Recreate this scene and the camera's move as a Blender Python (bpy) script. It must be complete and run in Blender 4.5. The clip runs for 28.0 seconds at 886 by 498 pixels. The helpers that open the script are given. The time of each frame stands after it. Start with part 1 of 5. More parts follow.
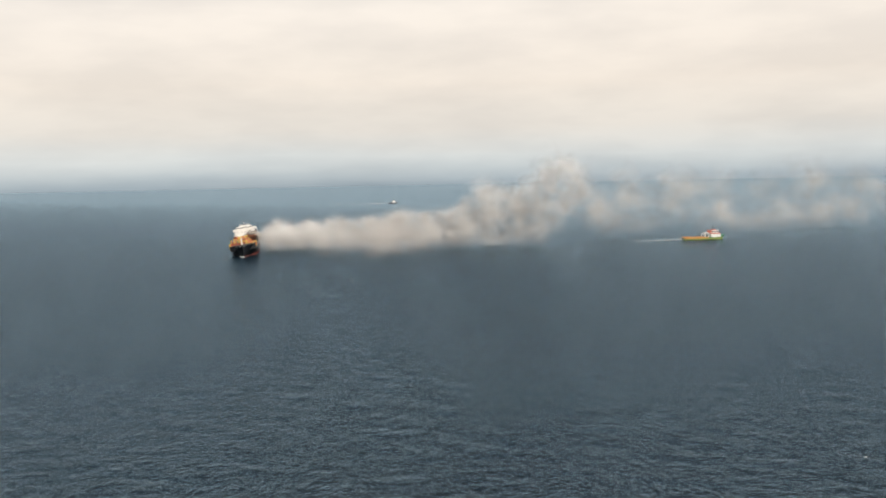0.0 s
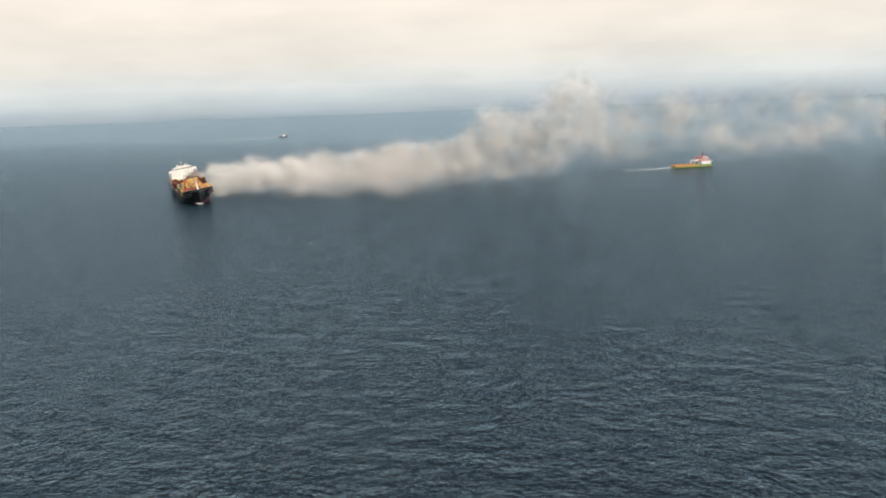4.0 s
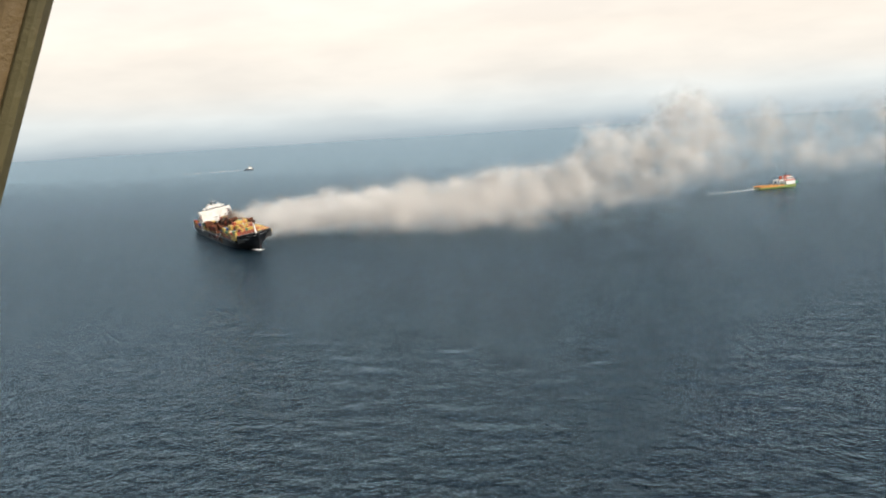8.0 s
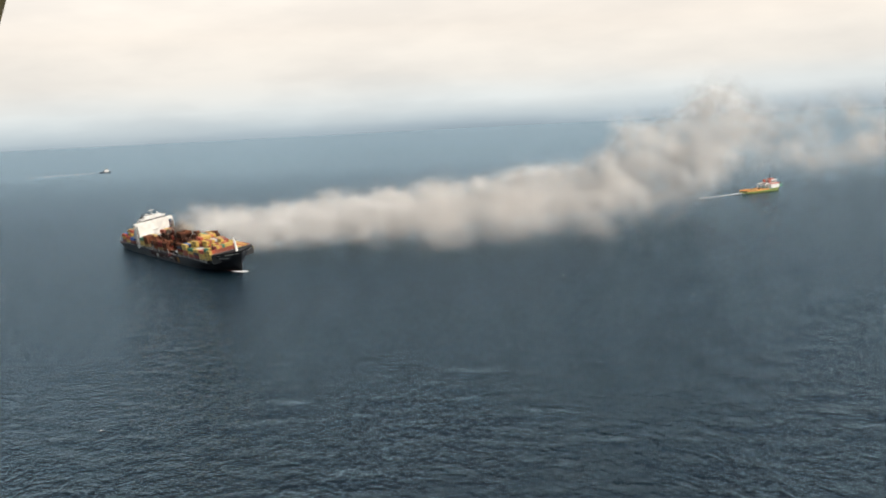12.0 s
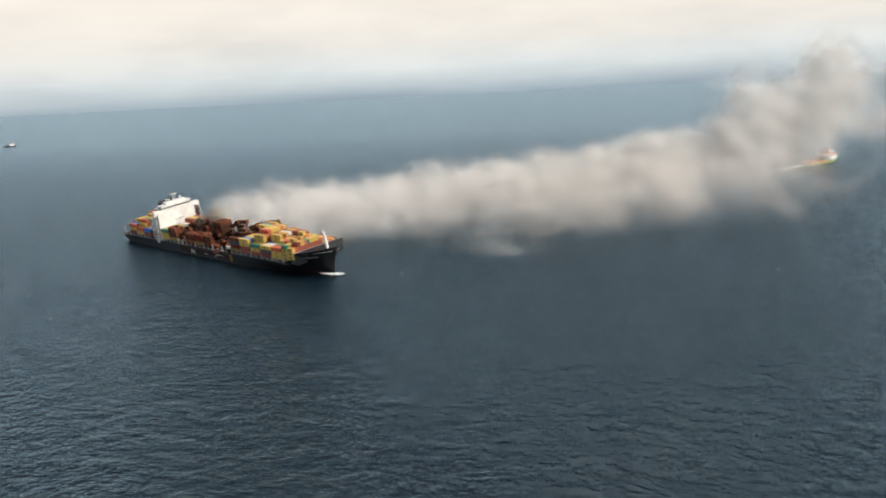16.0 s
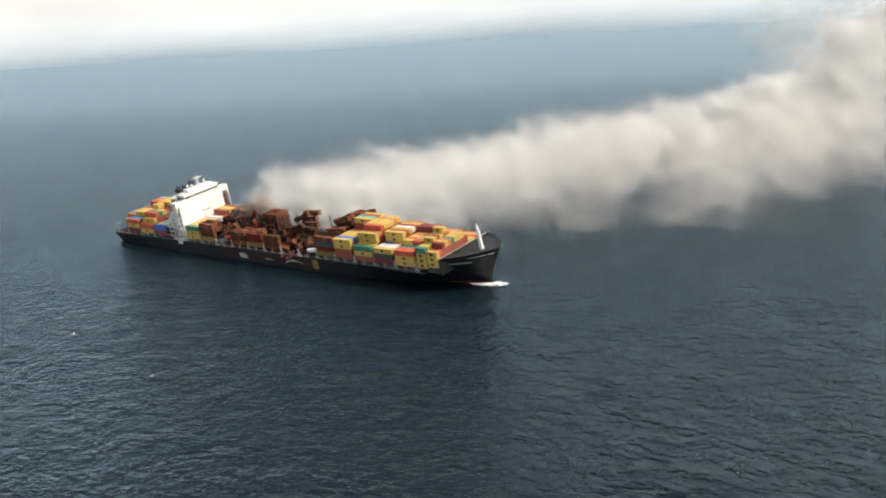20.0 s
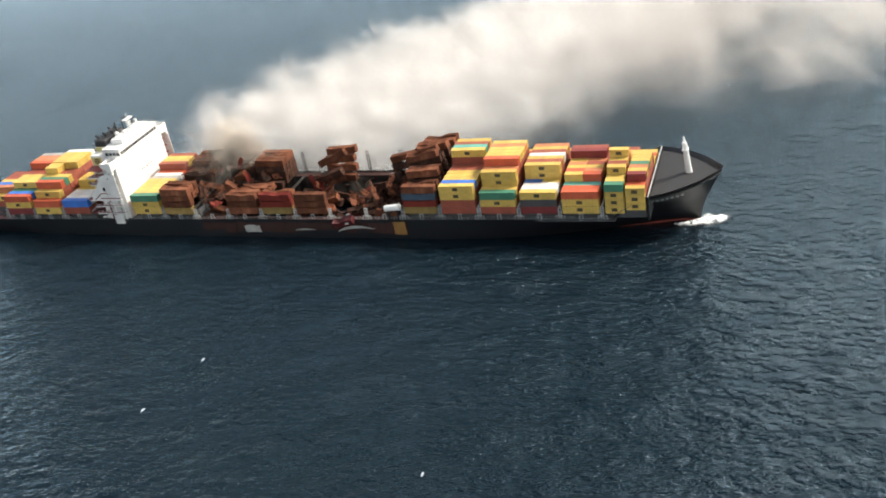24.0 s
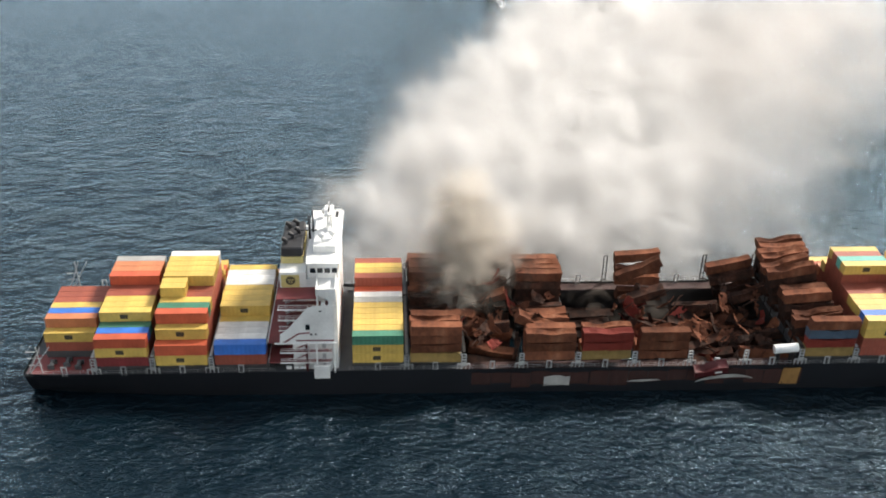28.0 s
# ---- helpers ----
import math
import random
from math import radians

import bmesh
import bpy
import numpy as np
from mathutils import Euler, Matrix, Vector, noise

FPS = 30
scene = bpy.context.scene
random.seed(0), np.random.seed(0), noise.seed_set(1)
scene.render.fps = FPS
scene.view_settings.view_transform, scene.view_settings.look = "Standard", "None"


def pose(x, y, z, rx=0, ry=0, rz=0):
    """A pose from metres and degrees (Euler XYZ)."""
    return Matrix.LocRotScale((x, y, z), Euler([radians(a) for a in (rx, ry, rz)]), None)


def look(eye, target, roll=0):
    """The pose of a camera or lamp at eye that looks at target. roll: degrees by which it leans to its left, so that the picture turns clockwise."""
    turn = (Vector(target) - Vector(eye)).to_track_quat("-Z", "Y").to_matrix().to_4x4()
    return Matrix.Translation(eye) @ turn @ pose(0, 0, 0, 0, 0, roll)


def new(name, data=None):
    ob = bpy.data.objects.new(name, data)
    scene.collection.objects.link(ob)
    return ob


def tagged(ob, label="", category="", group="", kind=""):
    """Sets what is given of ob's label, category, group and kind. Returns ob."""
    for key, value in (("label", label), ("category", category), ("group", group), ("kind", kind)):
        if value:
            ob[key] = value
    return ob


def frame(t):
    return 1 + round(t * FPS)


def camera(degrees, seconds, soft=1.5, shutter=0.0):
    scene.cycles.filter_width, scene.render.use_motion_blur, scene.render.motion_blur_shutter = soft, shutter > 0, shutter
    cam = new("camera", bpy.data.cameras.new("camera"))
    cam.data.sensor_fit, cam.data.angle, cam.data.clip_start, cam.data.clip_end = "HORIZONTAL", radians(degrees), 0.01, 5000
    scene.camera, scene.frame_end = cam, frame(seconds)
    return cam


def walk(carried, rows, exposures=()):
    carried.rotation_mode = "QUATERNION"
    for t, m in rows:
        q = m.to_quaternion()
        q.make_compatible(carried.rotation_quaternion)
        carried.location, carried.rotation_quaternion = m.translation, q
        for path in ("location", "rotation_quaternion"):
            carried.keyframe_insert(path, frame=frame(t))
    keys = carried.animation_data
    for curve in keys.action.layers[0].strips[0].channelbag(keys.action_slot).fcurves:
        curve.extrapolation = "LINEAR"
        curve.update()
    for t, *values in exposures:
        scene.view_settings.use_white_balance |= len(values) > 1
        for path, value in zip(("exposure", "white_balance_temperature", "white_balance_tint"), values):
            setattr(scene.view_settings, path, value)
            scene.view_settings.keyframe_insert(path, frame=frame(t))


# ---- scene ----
# Camera: seconds, eye, then yaw, pitch and roll in degrees.
PATH = [
    (0, 1012.67, 31.29, 69.73, 80.70, -4.51, -1.18),
    (0.5, 998.15, 19.50, 69.37, 77.24, -8.18, 3.85),
    (1, 983.20, 7.68, 69.16, 77.71, -7.92, 0.47),
    (1.5, 967.88, -4.10, 69.05, 76.58, -8.61, 0.67),
    (2, 952.23, -15.76, 69.03, 77.64, -9.24, -1.69),
    (2.5, 936.28, -27.25, 69.08, 74.74, -9.04, -0.57),
    (3, 920.09, -38.52, 69.16, 74.74, -8.83, -1.81),
    (3.5, 903.68, -49.53, 69.27, 71.90, -8.68, -2.23),
    (4, 887.09, -60.24, 69.40, 71.58, -8.69, -2.17),
    (4.5, 870.33, -70.62, 69.53, 71.25, -8.70, -2.12),
    (5, 853.43, -80.65, 69.65, 70.93, -8.72, -2.06),
    (5.5, 836.41, -90.32, 69.76, 70.61, -8.73, -2.00),
    (6, 819.28, -99.61, 69.85, 71.05, -6.73, -2.74),
    (6.5, 802.06, -108.51, 69.93, 68.71, -6.69, -4.24),
    (7, 784.75, -117.02, 69.99, 71.48, -6.71, -5.11),
    (7.5, 767.38, -125.13, 70.02, 68.45, -6.94, -4.53),
    (8, 749.94, -132.85, 70.04, 66.73, -7.31, -3.58),
    (8.5, 732.44, -140.18, 70.04, 66.10, -7.19, -2.95),
    (9, 714.88, -147.11, 70.03, 64.90, -6.27, -3.56),
    (9.5, 697.28, -153.66, 70.00, 61.19, -7.20, -2.66),
    (10, 679.63, -159.83, 69.96, 60.99, -8.60, -2.28),
    (10.5, 661.93, -165.61, 69.91, 60.04, -8.34, -2.12),
    (11, 644.19, -171.03, 69.85, 59.44, -7.40, -3.05),
    (11.5, 626.40, -176.08, 69.79, 57.20, -7.39, -3.10),
    (12, 608.58, -180.77, 69.73, 56.31, -7.65, -2.95),
    (12.5, 590.71, -185.09, 69.66, 55.42, -7.90, -2.81),
    (13, 572.80, -189.06, 69.60, 54.52, -8.16, -2.67),
    (13.5, 554.86, -192.67, 69.54, 53.63, -8.41, -2.53),
    (14, 536.88, -195.93, 69.48, 54.58, -8.65, -2.52),
    (14.5, 518.88, -198.84, 69.41, 53.57, -8.55, -2.69),
    (15, 500.84, -201.39, 69.35, 52.54, -9.20, -3.08),
    (15.5, 482.77, -203.58, 69.29, 51.91, -9.41, -3.46),
    (16, 464.69, -205.41, 69.23, 49.36, -9.59, -2.85),
    (16.5, 446.59, -206.87, 69.17, 50.45, -10.10, -3.34),
    (17, 428.47, -207.96, 69.10, 49.23, -10.32, -3.23),
    (17.5, 410.36, -208.67, 69.02, 50.15, -9.63, -4.75),
    (18, 392.25, -209.00, 68.93, 48.58, -10.56, -4.93),
    (18.5, 374.15, -208.93, 68.83, 47.84, -10.98, -5.07),
    (19, 356.08, -208.46, 68.72, 44.61, -12.32, -3.28),
    (19.5, 338.04, -207.58, 68.60, 42.85, -11.85, -3.37),
    (20, 320.04, -206.29, 68.46, 40.14, -12.49, -3.62),
    (20.5, 302.09, -204.58, 68.30, 38.74, -13.32, -4.19),
    (21, 284.22, -202.44, 68.13, 36.27, -14.02, -3.74),
    (21.5, 266.42, -199.87, 67.95, 34.18, -14.85, -4.13),
    (22, 248.72, -196.87, 67.76, 31.95, -15.72, -4.81),
    (22.5, 231.12, -193.44, 67.56, 29.71, -16.59, -5.50),
    (23, 213.65, -189.58, 67.37, 27.48, -17.45, -6.18),
    (23.5, 196.31, -185.31, 67.19, 25.25, -18.32, -6.87),
    (24, 179.12, -180.63, 67.02, 21.01, -20.73, -6.76),
    (24.5, 162.10, -175.56, 66.90, 18.42, -22.40, -5.40),
    (25, 145.25, -170.12, 66.83, 18.32, -16.75, -4.99),
    (25.5, 128.60, -164.34, 66.83, 13.86, -16.87, -2.49),
    (26, 112.15, -158.26, 66.93, 11.78, -17.63, -1.23),
    (26.5, 95.93, -151.92, 67.15, 7.39, -20.13, 1.87),
    (27, 79.93, -145.36, 67.54, 3.44, -19.49, 1.33),
    (27.5, 64.18, -138.65, 68.12, 0.69, -22.17, 0.22),
    (28, 48.67, -131.86, 68.94, -3.56, -21.28, 1.10),
]


def aim(x, y, z, yaw, pitch, roll):
    a, b = radians(yaw), radians(pitch)
    way = Vector((-math.sin(a) * math.cos(b), math.cos(a) * math.cos(b), math.sin(b)))
    eye = Vector((x, y, z))
    return look(eye, eye + 100 * way, roll)


cam = camera(48.0, 28.0, soft=1.9)
EXPOSE = [(0, 0.0, 6950, 11), (8, 0.26, 6900, 10), (14, 0.12, 6800, 10), (17, 0.18, 6800, 10), (18.5, 0.38, 6850, 10), (21, 0.46, 6900, 10), (25, 0.88, 6800, 10), (26, 0.7, 6750, 10), (28, 0.76, 6700, 10)]
S = 0.56  # the scale of the whole place
walk(cam, [(row[0], aim(*row[1:])) for row in PATH], EXPOSE)

# ---- sky and sun ----
SUN_WAY = Vector((0.60, 0.36, 0.72)).normalized()
world = bpy.data.worlds.new("hazy_sky")
scene.world = world
world.use_nodes = True
wn, wl = world.node_tree.nodes, world.node_tree.links
wn.clear()
w_out = wn.new("ShaderNodeOutputWorld")
w_bg = wn.new("ShaderNodeBackground")
w_sky = wn.new("ShaderNodeTexSky")
w_sky.sky_type, w_sky.sun_disc = "NISHITA", False
w_sky.sun_elevation = math.asin(SUN_WAY.z)
w_sky.sun_rotation = math.atan2(SUN_WAY.x, SUN_WAY.y)
w_sky.dust_density = 4.0
w_co = wn.new("ShaderNodeTexCoord")
w_sep = wn.new("ShaderNodeSeparateXYZ")
wl.new(w_co.outputs["Generated"], w_sep.inputs[0])
w_map = wn.new("ShaderNodeMapping")
w_map.inputs["Scale"].default_value = (3.0, 3.0, 26.0)
wl.new(w_co.outputs["Generated"], w_map.inputs[0])
w_noise = wn.new("ShaderNodeTexNoise")
w_noise.inputs["Scale"].default_value = 1.6
w_noise.inputs["Detail"].default_value = 5.0
wl.new(w_map.outputs[0], w_noise.inputs["Vector"])
w_off = wn.new("ShaderNodeMath")
w_off.operation = "MULTIPLY_ADD"
w_off.inputs[1].default_value = 0.016
w_off.inputs[2].default_value = -0.008
wl.new(w_noise.outputs["Fac"], w_off.inputs[0])
w_mr = wn.new("ShaderNodeMapRange")
w_mr.inputs["From Min"].default_value = -0.05
w_mr.inputs["From Max"].default_value = 0.75
w_abs = wn.new("ShaderNodeMath")
w_abs.operation = "ADD"
wl.new(w_sep.outputs["Z"], w_abs.inputs[0])
wl.new(w_off.outputs[0], w_abs.inputs[1])
wl.new(w_abs.outputs[0], w_mr.inputs["Value"])
w_ramp = wn.new("ShaderNodeValToRGB")


def set_ramp(ramp, stops):
    els = ramp.color_ramp.elements
    while len(els) < len(stops):
        els.new(0.5)
    for el, (at, col) in zip(els, stops):
        el.position, el.color = at, (*col, 1)


def up_at(degrees):
    return (math.sin(radians(degrees)) + 0.05) / 0.8


SKY_STOPS = [
    (up_at(-1.1), (0.25, 0.33, 0.40)),
    (up_at(-0.7), (0.33, 0.415, 0.485)),
    (up_at(-0.1), (0.47, 0.55, 0.605)),
    (up_at(0.9), (0.66, 0.715, 0.74)),
    (up_at(2.4), (0.73, 0.715, 0.69)),
    (up_at(5.0), (0.80, 0.745, 0.69)),
    (up_at(9.0), (0.85, 0.80, 0.745)),
    (up_at(14.0), (0.54, 0.56, 0.565)),
    (up_at(22.0), (0.27, 0.31, 0.345)),
    (up_at(36.0), (0.22, 0.265, 0.315)),
]
set_ramp(w_ramp, SKY_STOPS)
wl.new(w_mr.outputs[0], w_ramp.inputs[0])
# the haze glows in a wide lobe round the sun
w_dot = wn.new("ShaderNodeVectorMath")
w_dot.operation = "DOT_PRODUCT"
w_dot.inputs[1].default_value = SUN_WAY
wl.new(w_co.outputs["Generated"], w_dot.inputs[0])
w_cl = wn.new("ShaderNodeMath")
w_cl.operation = "MAXIMUM"
w_cl.inputs[1].default_value = 0.0
wl.new(w_dot.outputs["Value"], w_cl.inputs[0])
w_pow = wn.new("ShaderNodeMath")
w_pow.operation = "POWER"
w_pow.inputs[1].default_value = 5.0
wl.new(w_cl.outputs[0], w_pow.inputs[0])
w_glow = wn.new("ShaderNodeMix")
w_glow.data_type, w_glow.blend_type = "RGBA", "ADD"
w_glow.inputs["B"].default_value = (0.60, 0.52, 0.43, 1)
wl.new(w_pow.outputs[0], w_glow.inputs["Factor"])
# soft banks of cloud
w_map2 = wn.new("ShaderNodeMapping")
w_map2.inputs["Scale"].default_value = (4.0, 4.0, 15.0)
wl.new(w_co.outputs["Generated"], w_map2.inputs[0])
w_cloud = wn.new("ShaderNodeTexNoise")
w_cloud.inputs["Scale"].default_value = 1.7
w_cloud.inputs["Detail"].default_value = 6.0
wl.new(w_map2.outputs[0], w_cloud.inputs["Vector"])
w_tone = wn.new("ShaderNodeValToRGB")
set_ramp(w_tone, [(0.34, (0.93, 0.935, 0.945)), (0.62, (1.05, 1.05, 1.05))])
wl.new(w_cloud.outputs["Fac"], w_tone.inputs[0])
w_mul = wn.new("ShaderNodeMix")
w_mul.data_type, w_mul.blend_type = "RGBA", "MULTIPLY"
w_mul.inputs["Factor"].default_value = 1.0
wl.new(w_ramp.outputs[0], w_mul.inputs["A"])
wl.new(w_tone.outputs[0], w_mul.inputs["B"])
wl.new(w_mul.outputs["Result"], w_glow.inputs["A"])
w_add = wn.new("ShaderNodeMix")
w_add.data_type, w_add.blend_type = "RGBA", "ADD"
w_add.inputs["Factor"].default_value = 0.02
wl.new(w_glow.outputs["Result"], w_add.inputs["A"])
wl.new(w_sky.outputs[0], w_add.inputs["B"])
wl.new(w_add.outputs["Result"], w_bg.inputs["Color"])
w_bg.inputs["Strength"].default_value = 1.0
wl.new(w_bg.outputs[0], w_out.inputs[0])

sun = new("sun", bpy.data.lights.new("sun", "SUN"))
sun.data.energy, sun.data.angle, sun.data.color = 3.9, radians(12), (1.0, 0.95, 0.88)
sun.matrix_world = look((0, 0, 900), Vector((0, 0, 900)) - SUN_WAY)


# ---- materials ----
def nodes_of(name):
    m = bpy.data.materials.new(name)
    m.use_nodes = True
    nt = m.node_tree
    return m, nt, nt.nodes["Principled BSDF"], nt.nodes["Material Output"]


def noise_node(nt, scale, detail=4.0, rough=0.55, stretch=(1, 1, 1), space="Object"):
    co, mp, nz = nt.nodes.new("ShaderNodeTexCoord"), nt.nodes.new("ShaderNodeMapping"), nt.nodes.new("ShaderNodeTexNoise")
    mp.inputs["Scale"].default_value = stretch
    nz.inputs["Scale"].default_value, nz.inputs["Detail"].default_value, nz.inputs["Roughness"].default_value = scale, detail, rough
    nt.links.new(co.outputs[space], mp.inputs[0])
    nt.links.new(mp.outputs[0], nz.inputs["Vector"])
    return nz


def mix_node(nt, fac, a, b, blend="MIX"):
    mx = nt.nodes.new("ShaderNodeMix")
    mx.data_type, mx.blend_type = "RGBA", blend
    for key, v in (("Factor", fac), ("A", a), ("B", b)):
        if hasattr(v, "links"):
            nt.links.new(v, mx.inputs[key])
        elif key == "Factor":
            mx.inputs["Factor"].default_value = v
        else:
            mx.inputs[key].default_value = (*v, 1)
    return mx.outputs["Result"]


def ramp_node(nt, value, stops):
    rp = nt.nodes.new("ShaderNodeValToRGB")
    set_ramp(rp, stops)
    nt.links.new(value, rp.inputs[0])
    return rp.outputs[0]


def bump_node(nt, height, strength, distance):
    b = nt.nodes.new("ShaderNodeBump")
    b.inputs["Strength"].default_value, b.inputs["Distance"].default_value = strength, distance
    nt.links.new(height, b.inputs["Height"])
    return b


def paint(name, col, rough=0.55, worn=0.35, wear=(0.12, 0.05, 0.03), metal=0.0, scale=0.5, rand=0.12, streak=True):
    """Painted or weathered steel: large patches, fine grain, rust in streaks, small relief."""
    m, nt, p, _ = nodes_of(name)
    big, fine = noise_node(nt, scale * 0.5, 4), noise_node(nt, scale * 9, 6, 0.65)
    lo, hi = tuple(c * 0.72 for c in col), tuple(min(1, c * 1.18) for c in col)
    c = mix_node(nt, ramp_node(nt, big.outputs["Fac"], [(0.3, (0, 0, 0)), (0.7, (1, 1, 1))]), lo, hi)
    c = mix_node(nt, 0.25, c, ramp_node(nt, fine.outputs["Fac"], [(0.35, tuple(v * 0.5 for v in col)), (0.65, col)]))
    rust = noise_node(nt, scale * 1.7, 7, 0.7, (1, 1, 0.22) if streak else (1, 1, 1))
    f = ramp_node(nt, rust.outputs["Fac"], [(0.56, (0, 0, 0)), (0.76, (worn, worn, worn))])
    c = mix_node(nt, f, c, wear)
    if rand:
        info = nt.nodes.new("ShaderNodeObjectInfo")
        hsv = nt.nodes.new("ShaderNodeHueSaturation")
        mr = nt.nodes.new("ShaderNodeMapRange")
        mr.inputs["To Min"].default_value, mr.inputs["To Max"].default_value = 1 - rand, 1 + rand
        nt.links.new(info.outputs["Random"], mr.inputs["Value"])
        nt.links.new(mr.outputs[0], hsv.inputs["Value"])
        nt.links.new(c, hsv.inputs["Color"])
        c = hsv.outputs[0]
    nt.links.new(c, p.inputs["Base Color"])
    p.inputs["Roughness"].default_value, p.inputs["Metallic"].default_value = rough, metal
    nt.links.new(bump_node(nt, fine.outputs["Fac"], 0.25, 0.04).outputs[0], p.inputs["Normal"])
    return m


BOX = {
    "Y": paint("yellow_box_paint", (0.60, 0.41, 0.10), 0.5, 0.25),
    "R": paint("orange_red_box_paint", (0.52, 0.10, 0.045), 0.55, 0.3),
    "B": paint("brown_red_box_paint", (0.30, 0.075, 0.045), 0.6, 0.3),
    "O": paint("orange_box_paint", (0.55, 0.20, 0.09), 0.55, 0.3),
    "M": paint("maroon_box_paint", (0.20, 0.03, 0.03), 0.55, 0.25),
    "G": paint("green_box_paint", (0.05, 0.19, 0.12), 0.55, 0.25),
    "U": paint("blue_box_paint", (0.035, 0.15, 0.50), 0.55, 0.25),
    "W": paint("white_box_paint", (0.72, 0.71, 0.68), 0.5, 0.3),
    "A": paint("grey_box_paint", (0.36, 0.36, 0.34), 0.55, 0.3),
    "T": paint("teal_box_paint", (0.12, 0.44, 0.36), 0.55, 0.2),
    "D": paint("dark_grey_box_paint", (0.06, 0.06, 0.065), 0.6, 0.2),
    "E": paint("scorched_red_paint", (0.17, 0.03, 0.022), 0.75, 0.7, (0.07, 0.04, 0.03), scale=0.8, rand=0.2),
    "V": paint("scorched_blue_paint", (0.05, 0.085, 0.13), 0.75, 0.7, (0.09, 0.05, 0.03), scale=0.8, rand=0.2),
    "F": paint("scorched_yellow_paint", (0.26, 0.17, 0.05), 0.75, 0.7, (0.11, 0.06, 0.03), scale=0.8, rand=0.2),
}


def rusted_steel(name, tones, scale):
    """Burnt plate: orange rust, brown scale, soot and pale ash in torn patches, with pitted relief."""
    m, nt, p, _ = nodes_of(name)
    big, mid, fine = noise_node(nt, scale, 5, 0.62), noise_node(nt, scale * 3.1, 6, 0.7, (1, 1, 0.5)), noise_node(nt, scale * 14, 5, 0.7)
    c = ramp_node(nt, big.outputs["Fac"], [(0.30, tones[0]), (0.47, tones[1]), (0.60, tones[2]), (0.74, tones[3])])
    c = mix_node(nt, ramp_node(nt, mid.outputs["Fac"], [(0.42, (0, 0, 0)), (0.66, (0.75, 0.75, 0.75))]), c, tones[0])
    c = mix_node(nt, ramp_node(nt, fine.outputs["Fac"], [(0.5, (0, 0, 0)), (0.75, (0.45, 0.45, 0.45))]), c, tones[2])
    info, hsv, mr = nt.nodes.new("ShaderNodeObjectInfo"), nt.nodes.new("ShaderNodeHueSaturation"), nt.nodes.new("ShaderNodeMapRange")
    mr.inputs["To Min"].default_value, mr.inputs["To Max"].default_value = 0.6, 1.4
    nt.links.new(info.outputs["Random"], mr.inputs["Value"])
    nt.links.new(mr.outputs[0], hsv.inputs["Value"])
    nt.links.new(c, hsv.inputs["Color"])
    nt.links.new(hsv.outputs[0], p.inputs["Base Color"])
    p.inputs["Roughness"].default_value = 0.9
    nt.links.new(bump_node(nt, mid.outputs["Fac"], 0.4, 0.10).outputs[0], p.inputs["Normal"])
    return m


BOX["N"] = rusted_steel("rusted_box_steel", ((0.070, 0.029, 0.018), (0.125, 0.046, 0.026), (0.175, 0.065, 0.034), (0.24, 0.11, 0.065)), 0.2)
BOX["K"] = rusted_steel("charred_box_steel", ((0.016, 0.011, 0.010), (0.034, 0.019, 0.014), (0.065, 0.029, 0.019), (0.11, 0.05, 0.033)), 0.25)
for code in "KNE":
    BOX[code].node_tree.nodes["Principled BSDF"].inputs["Specular IOR Level"].default_value = 0.12
M_HULL = paint("black_hull_paint", (0.010, 0.011, 0.014), 0.42, 0.15, (0.05, 0.03, 0.025), scale=0.12, rand=0)
M_BOOT = paint("red_antifouling_paint", (0.24, 0.05, 0.035), 0.6, 0.4, (0.09, 0.05, 0.04), scale=0.2, rand=0)
M_DECK = paint("grey_deck_paint", (0.085, 0.09, 0.095), 0.7, 0.5, (0.12, 0.06, 0.04), scale=0.3, rand=0, streak=False)
M_FORE = paint("dark_foredeck_paint", (0.018, 0.019, 0.021), 0.6, 0.2, scale=0.2, rand=0, streak=False)
M_REDDECK = paint("red_brown_deck_paint", (0.21, 0.045, 0.045), 0.65, 0.3, scale=0.4, rand=0, streak=False)
M_WHITE = paint("white_ship_paint", (0.82, 0.82, 0.80), 0.45, 0.12, (0.45, 0.36, 0.28), scale=0.25, rand=0)
M_GREYRAIL = paint("light_grey_steel", (0.40, 0.41, 0.41), 0.55, 0.4, scale=0.8, rand=0.15)
M_SOOT = paint("sooty_steel", (0.016, 0.014, 0.013), 0.9, 0.5, (0.05, 0.028, 0.02), scale=0.25, rand=0)
M_SCORCH = paint("scorched_hull_plate", (0.040, 0.013, 0.010), 0.8, 0.9, (0.012, 0.009, 0.009), scale=0.35, rand=0.1)
M_BLACK = paint("matt_black_steel", (0.018, 0.018, 0.02), 0.6, 0.2, scale=0.6, rand=0)
M_GLASS = paint("dark_window_glass", (0.012, 0.015, 0.02), 0.12, 0.0, rand=0)
M_LOGO = paint("dark_print", (0.07, 0.055, 0.03), 0.6, 0.2, rand=0)
M_BUFF = paint("buff_yellow_paint", (0.66, 0.55, 0.22), 0.5, 0.15, rand=0)
M_SILVER = paint("torn_bare_metal", (0.60, 0.59, 0.56), 0.45, 0.5, (0.2, 0.13, 0.09), 0.3, rand=0)
M_RED = paint("crushed_red_paint", (0.075, 0.006, 0.008), 0.6, 0.2, rand=0)
M_OCHRE = paint("ochre_scorched_paint", (0.32, 0.17, 0.05), 0.7, 0.6, rand=0)
M_ORANGE = paint("orange_deck_paint", (0.62, 0.30, 0.09), 0.6, 0.2, rand=0)
